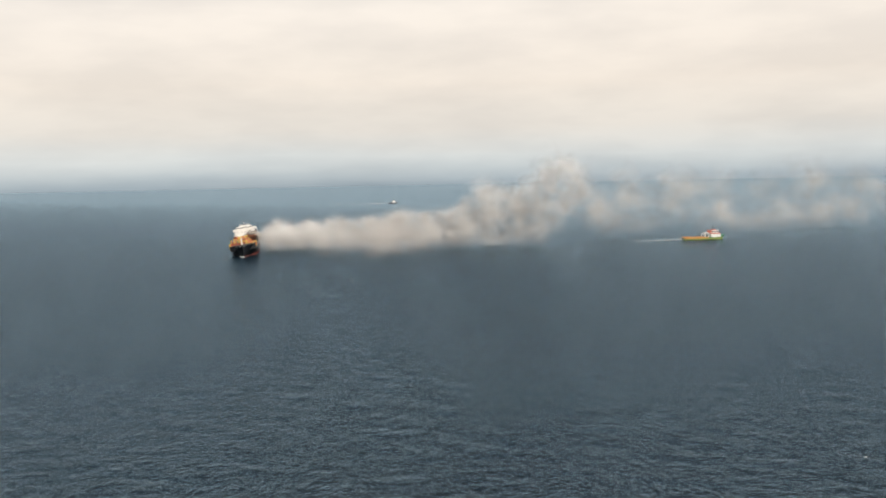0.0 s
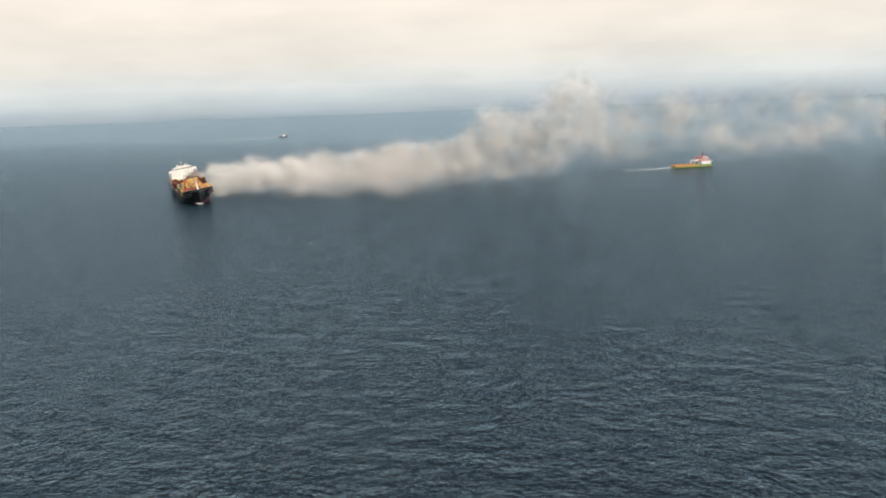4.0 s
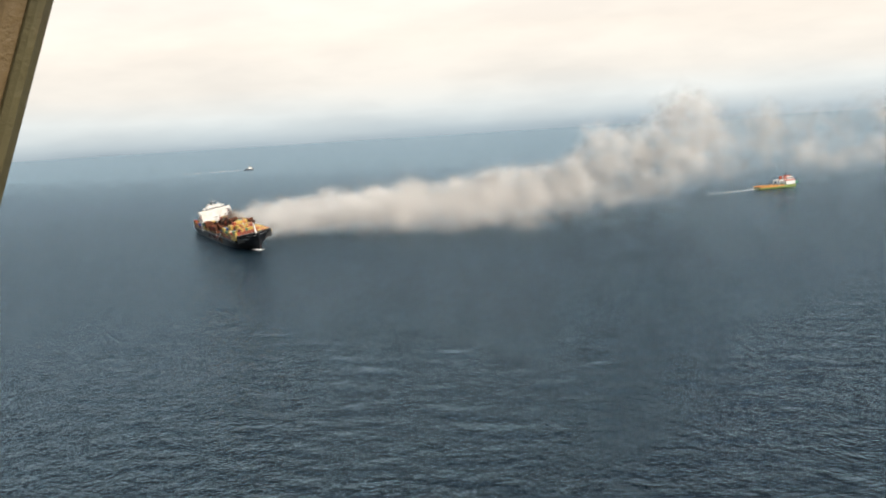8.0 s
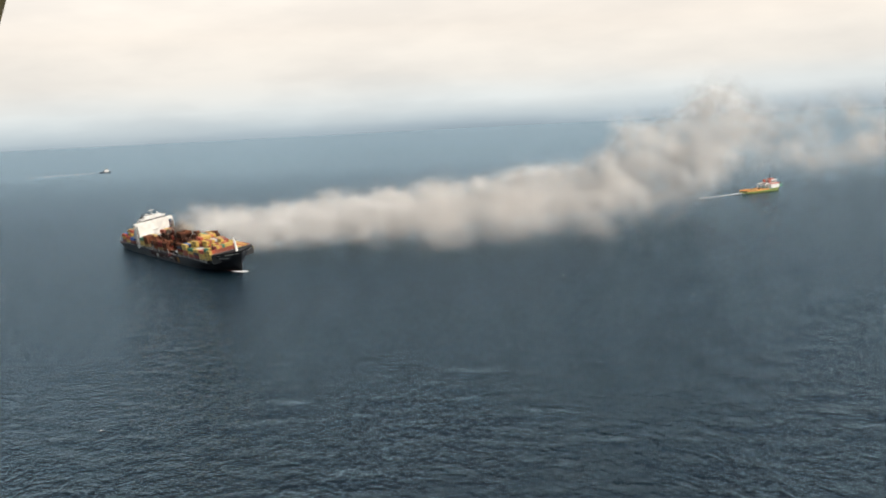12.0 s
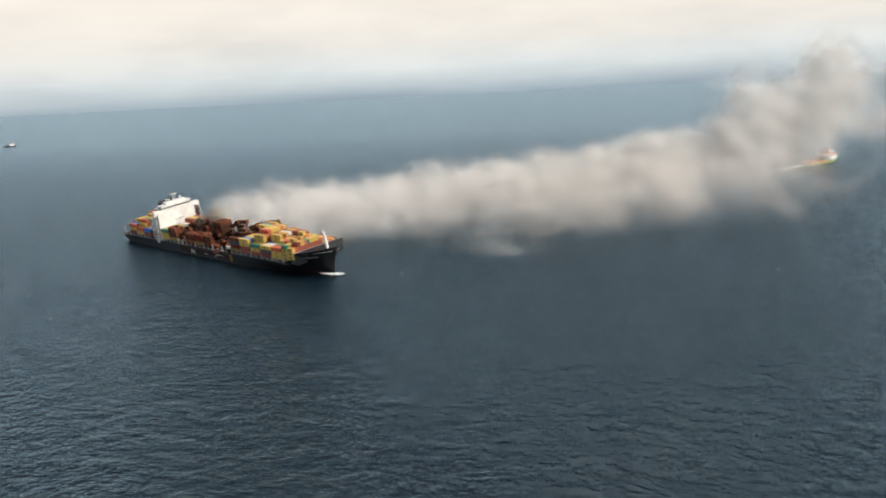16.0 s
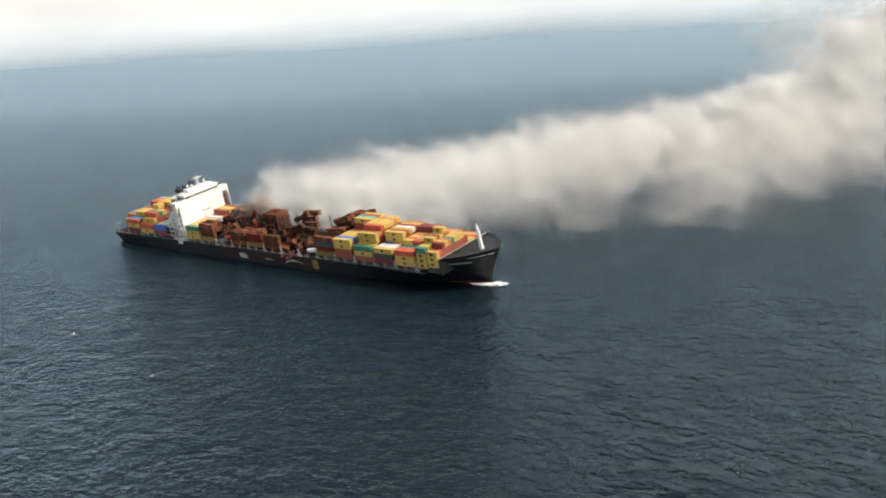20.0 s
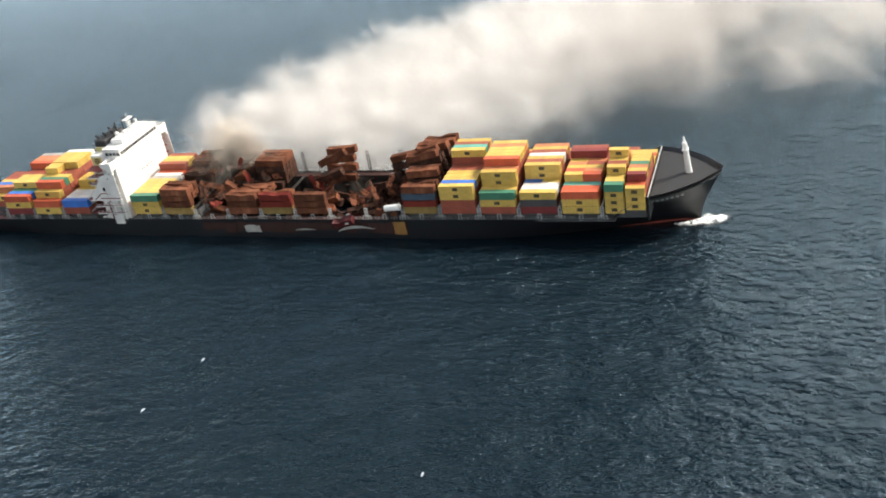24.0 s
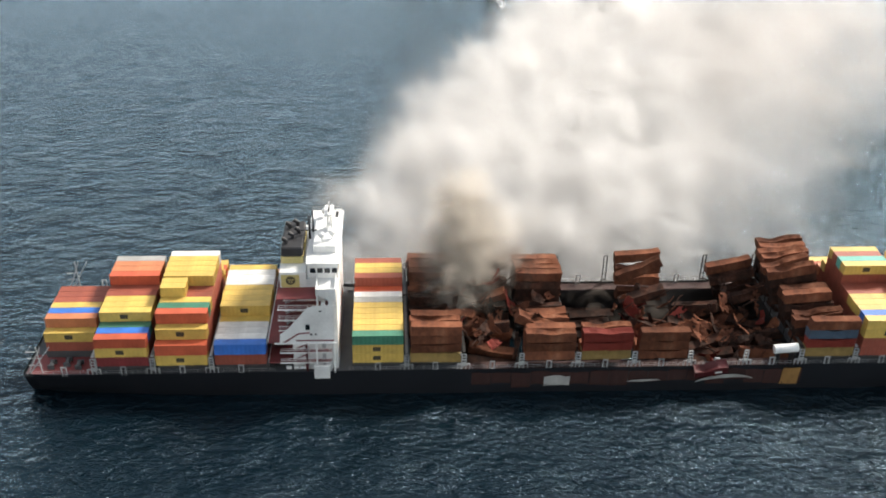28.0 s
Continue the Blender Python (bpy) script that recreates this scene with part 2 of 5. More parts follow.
M_BRICK = paint("brick_red_paint", (0.52, 0.14, 0.10), 0.55, 0.2, rand=0)
M_LIME = paint("yellow_green_hull_paint", (0.34, 0.42, 0.13), 0.5, 0.15, rand=0)
M_GREENHULL = paint("green_hull_paint", (0.05, 0.22, 0.13), 0.5, 0.15, rand=0)
M_TUG = paint("dark_blue_tug_paint", (0.02, 0.028, 0.045), 0.5, 0.15, rand=0)


def sea_material():
    """Deep water: dark blue body below a rough mirror that grows stronger at a low angle."""
    m, nt, p, out = nodes_of("open_sea_water")
    nt.nodes.remove(p)
    deep = noise_node(nt, 0.004, 3)
    body = nt.nodes.new("ShaderNodeBsdfDiffuse")
    nt.links.new(ramp_node(nt, deep.outputs["Fac"], [(0.3, (0.0012, 0.0060, 0.0105)), (0.7, (0.0020, 0.0085, 0.0135))]), body.inputs["Color"])
    gloss = nt.nodes.new("ShaderNodeBsdfGlossy")
    gloss.inputs["Color"].default_value = (0.50, 0.67, 0.80, 1)
    gloss.inputs["Roughness"].default_value = 0.17
    w0 = noise_node(nt, 0.055, 3, 0.6, (0.8, 1.0, 1.0))
    w1 = noise_node(nt, 0.16, 4, 0.62, (0.8, 1.0, 1.0))
    w2 = noise_node(nt, 0.42, 4, 0.6, (0.8, 1.0, 1.0))
    w3 = noise_node(nt, 1.1, 3, 0.6)
    b0 = bump_node(nt, w0.outputs["Fac"], 1.0, 3.2)
    b1 = bump_node(nt, w1.outputs["Fac"], 1.0, 2.0)
    b2 = bump_node(nt, w2.outputs["Fac"], 1.0, 1.0)
    b3 = bump_node(nt, w3.outputs["Fac"], 0.8, 0.30)
    # ripples weakened to leeward so the far water pales, standing in for air haze
    co, ln, haze_fade = nt.nodes.new("ShaderNodeTexCoord"), nt.nodes.new("ShaderNodeVectorMath"), nt.nodes.new("ShaderNodeMapRange")
    ln.operation = "DOT_PRODUCT"
    ln.inputs[1].default_value = (-0.64, 0.77, 0)
    nt.links.new(co.outputs["Object"], ln.inputs[0])
    haze_fade.inputs["From Min"].default_value, haze_fade.inputs["From Max"].default_value = -1100, 1500
    haze_fade.inputs["To Min"].default_value, haze_fade.inputs["To Max"].default_value = 1.05, 0.22
    nt.links.new(ln.outputs["Value"], haze_fade.inputs["Value"])
    for b in (b0, b1, b2, b3):
        nt.links.new(haze_fade.outputs[0], b.inputs["Strength"])
    nt.links.new(b0.outputs[0], b1.inputs["Normal"])
    nt.links.new(b1.outputs[0], b2.inputs["Normal"])
    nt.links.new(b2.outputs[0], b3.inputs["Normal"])
    fr = nt.nodes.new("ShaderNodeFresnel")
    fr.inputs["IOR"].default_value = 1.333
    f0 = bump_node(nt, w0.outputs["Fac"], 1.0, 1.45)
    f1 = bump_node(nt, w1.outputs["Fac"], 1.0, 1.55)
    f2 = bump_node(nt, w2.outputs["Fac"], 1.0, 0.7)
    for b in (f0, f1, f2):
        nt.links.new(haze_fade.outputs[0], b.inputs["Strength"])
    nt.links.new(f0.outputs[0], f1.inputs["Normal"])
    nt.links.new(f1.outputs[0], f2.inputs["Normal"])
    nt.links.new(f2.outputs[0], fr.inputs["Normal"])
    for sh in (body, gloss):
        nt.links.new(b3.outputs[0], sh.inputs["Normal"])
    mx = nt.nodes.new("ShaderNodeMixShader")
    nt.links.new(fr.outputs[0], mx.inputs[0])
    nt.links.new(body.outputs[0], mx.inputs[1])
    nt.links.new(gloss.outputs[0], mx.inputs[2])
    nt.links.new(mx.outputs[0], out.inputs[0])
    return m


def foam_material(name, cover):
    """White water: patches of froth with clear water between them."""
    m, nt, p, out = nodes_of(name)
    p.inputs["Base Color"].default_value = (0.78, 0.81, 0.82, 1)
    p.inputs["Roughness"].default_value = 0.8
    f = noise_node(nt, 0.55, 6, 0.7)
    a = ramp_node(nt, f.outputs["Fac"], [(0.62 - cover, (0, 0, 0)), (0.74 - cover, (1, 1, 1))])
    at = nt.nodes.new("ShaderNodeAttribute")
    at.attribute_name = "thin"
    mu = nt.nodes.new("ShaderNodeMath")
    mu.operation = "MULTIPLY"
    nt.links.new(a, mu.inputs[0])
    nt.links.new(at.outputs["Fac"], mu.inputs[1])
    nt.links.new(mu.outputs[0], p.inputs["Alpha"])
    return m


def smoke_material(name, col, peak, scale):
    """Soft smoke: scatters light; each wisp bellies out with its billow, thins out to its rim and is broken by noise."""
    m, nt, p, out = nodes_of(name)
    nt.nodes.remove(p)
    di, tr, sc = nt.nodes.new("ShaderNodeBsdfDiffuse"), nt.nodes.new("ShaderNodeBsdfTranslucent"), nt.nodes.new("ShaderNodeBsdfTransparent")
    nz = noise_node(nt, scale, 5, 0.65)
    di.inputs[0].default_value = tr.inputs[0].default_value = (*col, 1)
    swell = nt.nodes.new("ShaderNodeAttribute")
    swell.attribute_name = "swell"
    nt.links.new(swell.outputs["Vector"], di.inputs["Normal"])
    nt.links.new(swell.outputs["Vector"], tr.inputs["Normal"])
    half = nt.nodes.new("ShaderNodeMixShader")
    half.inputs[0].default_value = 0.42
    nt.links.new(di.outputs[0], half.inputs[1])
    nt.links.new(tr.outputs[0], half.inputs[2])
    at = nt.nodes.new("ShaderNodeAttribute")
    at.attribute_name = "thin"
    f1 = nt.nodes.new("ShaderNodeMath")
    f1.operation = "MULTIPLY"
    br = ramp_node(nt, nz.outputs["Fac"], [(0.30, (0.55, 0.55, 0.55)), (0.66, (1, 1, 1))])
    nt.links.new(at.outputs["Fac"], f1.inputs[0])
    nt.links.new(br, f1.inputs[1])
    f2 = nt.nodes.new("ShaderNodeMath")
    f2.operation = "MULTIPLY"
    f2.inputs[1].default_value = peak
    nt.links.new(f1.outputs[0], f2.inputs[0])
    mx = nt.nodes.new("ShaderNodeMixShader")
    nt.links.new(f2.outputs[0], mx.inputs[0])
    nt.links.new(sc.outputs[0], mx.inputs[1])
    nt.links.new(half.outputs[0], mx.inputs[2])
    nt.links.new(mx.outputs[0], out.inputs[0])
    return m


M_SEA = sea_material()
M_FOAM = foam_material("bow_wave_froth", 0.24)
M_WAKE = foam_material("wake_froth", 0.0)
M_TRAIL = foam_material("white_wake_froth", 0.20)
M_SMOKE = smoke_material("white_smoke", (0.98, 0.974, 0.962), 0.105, 0.06)
M_THIN = smoke_material("thin_grey_smoke", (0.92, 0.89, 0.86), 0.075, 0.03)
M_TAN = smoke_material("tan_smoke", (0.87, 0.81, 0.72), 0.20, 0.12)
M_DARK = smoke_material("brown_grey_smoke", (0.40, 0.35, 0.31), 0.20, 0.10)
scene.cycles.transparent_max_bounces = 220
scene.cycles.diffuse_bounces = 5


# ---- mesh helpers ----
def part(name, bm, material, parent=None, label="", m=None):
    """Links a bmesh as one mesh object under a thing or a part."""
    me = bpy.data.meshes.new(name)
    bm.to_mesh(me)
    bm.free()
    me.materials.append(material)
    ob = new(name, me)
    if parent is not None:
        ob.parent = parent
    if m is not None:
        ob.matrix_basis = m
    if label:
        ob["label"] = label
    return ob


def share(name, me, material, parent, m):
    """An object of its own on shared mesh data, with its own paint."""
    ob = new(name, me)
    ob.parent = parent
    ob.matrix_basis = m
    if material is not None:
        ob.material_slots[0].link = "OBJECT"
        ob.material_slots[0].material = material
    return ob


def thing(name, label, category, group="", kind="", m=None):
    ob = new(name)
    if m is not None:
        ob.matrix_basis = m
    return tagged(ob, label, category, group, kind)


def box(bm, x0, x1, y0, y1, z0, z1, bevel=0.0):
    r = bmesh.ops.create_cube(bm, size=1.0)
    for v in r["verts"]:
        v.co = Vector(((x0 + x1) / 2 + v.co.x * (x1 - x0), (y0 + y1) / 2 + v.co.y * (y1 - y0), (z0 + z1) / 2 + v.co.z * (z1 - z0)))
    if bevel:
        bmesh.ops.bevel(bm, geom=list({e for v in r["verts"] for e in v.link_edges}), offset=bevel, segments=1, affect="EDGES")
    return bm


def cyl(bm, a, b, r0, r1=None, seg=10):
    a, b = Vector(a), Vector(b)
    d = b - a
    r = bmesh.ops.create_cone(bm, cap_ends=True, segments=seg, radius1=r0, radius2=r0 if r1 is None else r1, depth=d.length)
    rot = d.to_track_quat("Z", "Y").to_matrix().to_4x4()
    bmesh.ops.transform(bm, matrix=Matrix.Translation((a + b) / 2) @ rot, verts=r["verts"])
    return bm


def prism(bm, pts, y0, y1):
    """A plate with the outline pts in x and z, from y0 to y1."""
    a = [bm.verts.new((x, y0, z)) for x, z in pts]
    b = [bm.verts.new((x, y1, z)) for x, z in pts]
    bm.faces.new(a)
    bm.faces.new(b[::-1])
    for i in range(len(pts)):
        j = (i + 1) % len(pts)
        bm.faces.new((a[i], b[i], b[j], a[j]))
    bmesh.ops.recalc_face_normals(bm, faces=bm.faces)
    return bm


def table(x, rows):
    """Straight lines between rows of x, value."""
    return float(np.interp(x, [r[0] for r in rows], [r[1] for r in rows]))


# ---- the sea: one sheet, with real waves round the ships and open water to the horizon ----
def lines(lo, hi, fine_lo, fine_hi, fine, step, far):
    """Grid lines: close together where the camera comes near, wider round that, and ever wider out to the horizon."""
    mid = [*np.arange(lo, fine_lo, step), *np.arange(fine_lo, fine_hi, fine), *np.arange(fine_hi, hi + 1e-6, step)]
    out, d = [], step
    while not out or out[-1] < far:
        d *= 1.22
        out.append((out[-1] if out else 0) + d)
    return np.array([lo - v for v in out[::-1]] + mid + [hi + v for v in out])


def waves(x, y):
    """Short-crested wind waves: each train heaps water up at its crests."""
    rng = np.random.RandomState(4)
    dx, dy, z = np.zeros_like(x), np.zeros_like(x), np.zeros_like(x)
    for n in range(34):
        length = 10.5 + 24 * rng.rand() ** 1.8
        a = radians(129 + 40 * rng.randn())
        k, high = 2 * math.pi / length, 0.0030 * length**0.9
        u = k * (x * math.cos(a) + y * math.sin(a)) + 6.283 * rng.rand()
        z += high * np.sin(u)
        dx += 1.1 * high * math.cos(a) * np.cos(u)
        dy += 1.1 * high * math.sin(a) * np.cos(u)
    return dx, dy, z


def build_sea():
    xs, ys = lines(-1300, 1760, -120, 470, 2.7, 5.2, 16000), lines(-560, 1500, -330, 260, 2.7, 5.2, 16000)
    gx, gy = np.meshgrid(xs, ys, indexing="ij")
    # wave height also drops to leeward, to pale the far water like haze
    near = np.clip(np.minimum.reduce([gx + 1420, 1900 - gx, gy + 680, 1620 - gy]) / 900, 0, 1) * np.clip(1 - (0.77 * gy - 0.64 * gx + 450) / 1600, 0.12, 1)
    dx, dy, gz = (v * near for v in waves(gx, gy))
    gx, gy = gx + dx, gy + dy
    nx, ny = gx.shape
    i = np.arange(nx * ny).reshape(nx, ny)
    quads = np.stack([i[:-1, :-1], i[1:, :-1], i[1:, 1:], i[:-1, 1:]], -1).reshape(-1, 4)
    me = bpy.data.meshes.new("sea")
    me.from_pydata(np.stack([gx, gy, gz], -1).reshape(-1, 3), [], quads)
    me.shade_smooth()
    me.materials.append(M_SEA)
    ob = new("sea", me)
    ob.scale = (S, S, S)
    return tagged(ob, "dark blue-grey open sea with short wind waves", "sea", kind="structure")


sea = build_sea()

# ---- the container ship ----
LIST, TRIM, RISE = 8.556, -0.299, 12.685
SHIP = Matrix.Scale(S, 4) @ Matrix.Translation((150, 0, RISE)) @ Matrix.Rotation(radians(TRIM), 4, "Y") @ Matrix.Rotation(radians(LIST), 4, "X") @ Matrix.Translation((-150, 0, 0))
DECK = -2.8
ship = thing("container_ship", "burnt black container ship listing to starboard on the sea", "ship", m=SHIP)

TOP_EDGE = [(0, -2.3), (262, -2.3), (264, -0.6), (269, 2.4), (274.5, 5.6), (296.8, 6.6)]
DECK_HALF = [(0, 19.2), (6, 20.1), (250, 20.1), (268, 20.0), (275, 19.4), (280.5, 17.2), (286, 13.4), (290.5, 9.2), (294, 4.8), (296.2, 1.6), (296.8, 0.12)]
WATER_HALF = [(0, 12.5), (25, 17.5), (55, 20.0), (205, 20.0), (232, 16.5), (252, 11.0), (268, 6.0), (280, 2.6), (290, 0.12)]
KEEL_HALF = [(0, 1.0), (22, 6.0), (60, 17.5), (200, 17.5), (235, 11.0), (262, 4.5), (284, 0.12), (290, 0.1)]
STEM = [(-24, 287.0), (-12.5, 289.0), (-6, 290.4), (0, 293.4), (6.6, 296.8)]


def build_hull():
    levels = [-24, -20, -16, -14, -12.5, -9.4, -7, -4.5, -2.3]
    xs = [0, 3, 8, 16, 30, 50, 80, 110, 140, 170, 200, 215, 228, 240, 250, 258, 263, 266, 269, 272, 275, 278, 281, 284, 286.5, 289, 290.5, 292, 293.4, 294.6, 295.6, 296.3, 296.8]
    rows = {}

    def half(x, z):
        end = table(z, STEM)
        if x >= end:
            return 0.1
        s = x if x < 200 else 200 + (x - 200) * (96.8 / max(1.0, end - 200))
        if z <= -12.5:
            f = (z + 24) / 11.5
            return table(min(s, 290), KEEL_HALF) * (1 - f) + table(min(s, 290 - (1 - f) * 3), WATER_HALF) * f
        f = min(1.0, (z + 12.5) / (table(x, TOP_EDGE) + 12.5))
        g = f**1.35 if x > 230 else f**0.6
        return table(min(x, 290), WATER_HALF) * (1 - g) + table(s, DECK_HALF) * g

    for lo, hi, name, mat_, lab in ((0, 4, "bottom_plating", M_BOOT, "dull red underwater hull"), (4, 9, "hull_side", M_HULL, "black painted hull side")):
        bm = bmesh.new()
        grid = []
        for x in xs:
            zs = levels[lo : hi + 1]
            if name == "hull_side":
                t = table(x, TOP_EDGE)
                zs = zs[:-1] + [-2.3] + [max(-2.3, -2.3 + (t + 2.3) * k / 2) + (0.002 * k) for k in (1, 2)]
            pts = []
            for z in zs:
                xe = min(x, table(z, STEM) + 0.02)
                pts.append((xe, half(x, z), z))
            grid.append(pts)
        for side in (-1, 1):
            v = [[bm.verts.new((x, side * y, z)) for x, y, z in pts] for pts in grid]
            for a in range(len(v) - 1):
                for b in range(len(v[0]) - 1):
                    q = (v[a][b], v[a + 1][b], v[a + 1][b + 1], v[a][b + 1])
                    bm.faces.new(q if side < 0 else q[::-1])
            rows[(name, side)] = v[0]
        l, r = rows[(name, -1)], rows[(name, 1)]
        for b in range(len(l) - 1):
            bm.faces.new((r[b], r[b + 1], l[b + 1], l[b]))
        bmesh.ops.remove_doubles(bm, verts=bm.verts, dist=0.005)
        ob = part(name, bm, mat_, ship, lab)
        for poly in ob.data.polygons:
            poly.use_smooth = True
    return half


HALF = build_hull()


def build_decks():
    # side decks and end decks round the open hold
    for y0, y1 in ((-20.0, -16.6), (16.6, 20.0)):
        part("side_deck", box(bmesh.new(), 106, 191, y0, y1, DECK - 0.25, DECK), M_SCORCH, ship, "scorched side deck")
    part("main_deck", box(bmesh.new(), 0.2, 106, -19.3, 19.3, DECK - 0.25, DECK), M_DECK, ship, "grey steel main deck")
    part("main_deck", box(bmesh.new(), 191, 264, -19.9, 19.9, DECK - 0.25, DECK), M_DECK, ship, "grey steel main deck")
    for x in (120.2, 134.2):
        part("cross_deck", box(bmesh.new(), x - 0.6, x + 0.6, -16.5, 16.5, DECK - 0.25, DECK - 0.005), M_SOOT, ship, "sooty cross deck strip")
    bm = bmesh.new()
    box(bm, 106, 191, -16.7, -16.5, -20, DECK - 0.26)
    box(bm, 106, 191, 16.5, 16.7, -20, DECK - 0.26)
    box(bm, 105.8, 106, -16.7, 16.7, -20, DECK - 0.26)
    box(bm, 191, 191.2, -16.7, 16.7, -20, DECK - 0.26)
    box(bm, 106, 191, -16.5, 16.5, -20.3, -20)
    part("cargo_hold", bm, M_SOOT, ship, "sooty open cargo hold")
    # foredeck, laid inside the bulwark
    bm = bmesh.new()
    xs = [275.3, 279, 283, 287, 289.5, 292, 294, 295.4, 296.1]
    a = [bm.verts.new((x, -(table(x, DECK_HALF) - 0.35), 4.5 + (x - 275) * 0.03)) for x in xs]
    b = [bm.verts.new((x, (table(x, DECK_HALF) - 0.35), 4.5 + (x - 275) * 0.03)) for x in xs]
    for i in range(len(xs) - 1):
        bm.faces.new((a[i], a[i + 1], b[i + 1], b[i]))
    r = bmesh.ops.extrude_face_region(bm, geom=bm.faces[:])
    for v in r["geom"]:
        if isinstance(v, bmesh.types.BMVert):
            v.co.z -= 0.3
    bmesh.ops.recalc_face_normals(bm, faces=bm.faces)
    part("foredeck", bm, M_FORE, ship, "dark grey covered foredeck")
    bm = bmesh.new()
    box(bm, 274.6, 275.1, -19.3, 19.3, DECK, 5.5)
    bw = part("breakwater", bm, M_FORE, ship, "dark steel breakwater wall")
    bm = bmesh.new()
    box(bm, 274.65, 275.05, -19.4, 19.4, 5.5, 5.7)
    part("edge_cap", bm, M_GREYRAIL, bw, "pale painted top edge")
    # hatch covers and coamings, one to a bay
    for x0, x1 in HATCHES:
        bm = bmesh.new()
        y0 = -12.2 if x0 < 10 else -17.4
        box(bm, x0, x1, y0, 17.4, DECK, -0.65)
        box(bm, x0 - 0.15, x1 + 0.15, y0 - 0.3, 17.7, -0.66, -0.62 if x0 < 10 else -0.04, 0.01)
        part("hatch_cover", bm, M_DECK, ship)


# ---- bays: first x, tier height, base height, and 16 rows from starboard to port: boxes in the stack, paint of its top box ----
BAY_LEN, ROW = 12.19, 2.5
BAYS = {
    "A": (4.0, 2.6, -0.6, "0002333333000000", "...YOUYBBB......"),
    "B": (18.0, 2.63, 0.0, "3334444455553222", "OUGYYYBBROOAYYBB"),
    "C": (32.0, 2.9, 0.0, "2344455555553222", "RYRGYYYYYYYWYYRY"),
    "D": (46.0, 2.9, 0.0, "2222233333333211", "WWWWYYYYYWWWYYYB"),
    "E": (79.0, 2.6, 0.0, "3333333334444222", "GYYYYYAWRBYYBOOO"),
    "N": (205.0, 2.6, 0.0, "4444444666643222", "YUYYYBBYTBYYOYRY"),
    "O": (219.0, 2.6, 0.0, "3355666666432222", "GYYORYYYOYRRROYY"),
    "P": (233.0, 2.6, 0.0, "3333555555532222", "WWWYYBYWBYOOYRYY"),
    "Q": (247.0, 2.65, 0.0, "3334444455432222", "RRTYRYOYMBYOYRYO"),
}
SIDES = {"B": "MYR", "C": "YR", "D": "BU", "E": "YYG", "N": "BBYY", "O": "BYG", "P": "MDY", "Q": "YYR"}
HATCHES = [(x0 - 0.3, x0 + BAY_LEN + 0.3) for x0 in (4, 18, 32, 46, 79, 93, 191.5, 205, 219, 233, 247)] + [(260.6, 273.9)]
LOGO_ON = "Y"


def ribbed_box(length, height, ribs):
    """A freight box as one shell: corner posts, rails, and corrugated sides and roof set between them; base at z = 0, one end at x = 0."""
    bm = bmesh.new()
    w, post, d = 1.219, 0.17, 0.05
    cuts = [(0.0, 0.001), (post, 0.001), (post + 0.01, 0.03)]
    step = (length - 2 * post - 0.04) / ribs
    for i in range(ribs):
        x = post + 0.02 + i * step
        cuts += [(x + step * 0.1, 0.03), (x + step * 0.4, 0.03 + d), (x + step * 0.6, 0.03 + d), (x + step * 0.9, 0.03)]
    cuts += [(length - post - 0.01, 0.03), (length - post, 0.001), (length, 0.001)]
    loops = []
    for x, e in cuts:
        half = [(-w, 0), (-w, 0.17), (-w + e, 0.171), (-w + e, height - 0.131), (-w, height - 0.13), (-w, height), (-w + 0.1, height), (-w + 0.101, height - e * 0.3)]
        ring = half + [(-y, z) for y, z in half[::-1]]
        loops.append([bm.verts.new((x, y, z)) for y, z in ring])
    n = len(loops[0])
    for a in range(len(loops) - 1):
        for k in range(n):
            m = (k + 1) % n
            bm.faces.new((loops[a][k], loops[a][m], loops[a + 1][m], loops[a + 1][k]))
    bm.faces.new(loops[0][::-1])
    bm.faces.new(loops[-1])
    bmesh.ops.recalc_face_normals(bm, faces=bm.faces)
    me = bpy.data.meshes.new("freight_box")
    bm.to_mesh(me)
    bm.free()
    me.materials.append(BOX["Y"])
    return me


def door_mesh(height):
    bm = bmesh.new()
    box(bm, 0, 0.05, 0.03, 1.06, 0.17, height - 0.14, 0.01)
    for y in (0.3, 0.75):
        cyl(bm, (0.08, y, 0.14), (0.08, y, height - 0.12), 0.03, seg=6)
    me = bpy.data.meshes.new("door_leaf")
    bm.to_mesh(me)
    bm.free()
    me.materials.append(BOX["Y"])
    return me


def logo_mesh():
    bm = bmesh.new()
    box(bm, -0.95, 0.95, -0.01, 0.0, -0.62, 0.62)
    me = bpy.data.meshes.new("printed_mark")
    bm.to_mesh(me)
    bm.free()
    me.materials.append(M_LOGO)
    return me


LONG, TALL, SHORT = ribbed_box(BAY_LEN, 2.591, 11), ribbed_box(BAY_LEN, 2.89, 11), ribbed_box(6.058, 2.591, 6)
DOOR, DOOR_TALL, MARK = door_mesh(2.591), door_mesh(2.89), logo_mesh()
PAINT_WORD = {"Y": "yellow", "R": "orange-red", "B": "brown-red", "O": "orange", "M": "maroon", "G": "green", "U": "blue", "W": "white", "A": "grey", "T": "teal", "D": "dark grey", "N": "rusted", "K": "charred"}


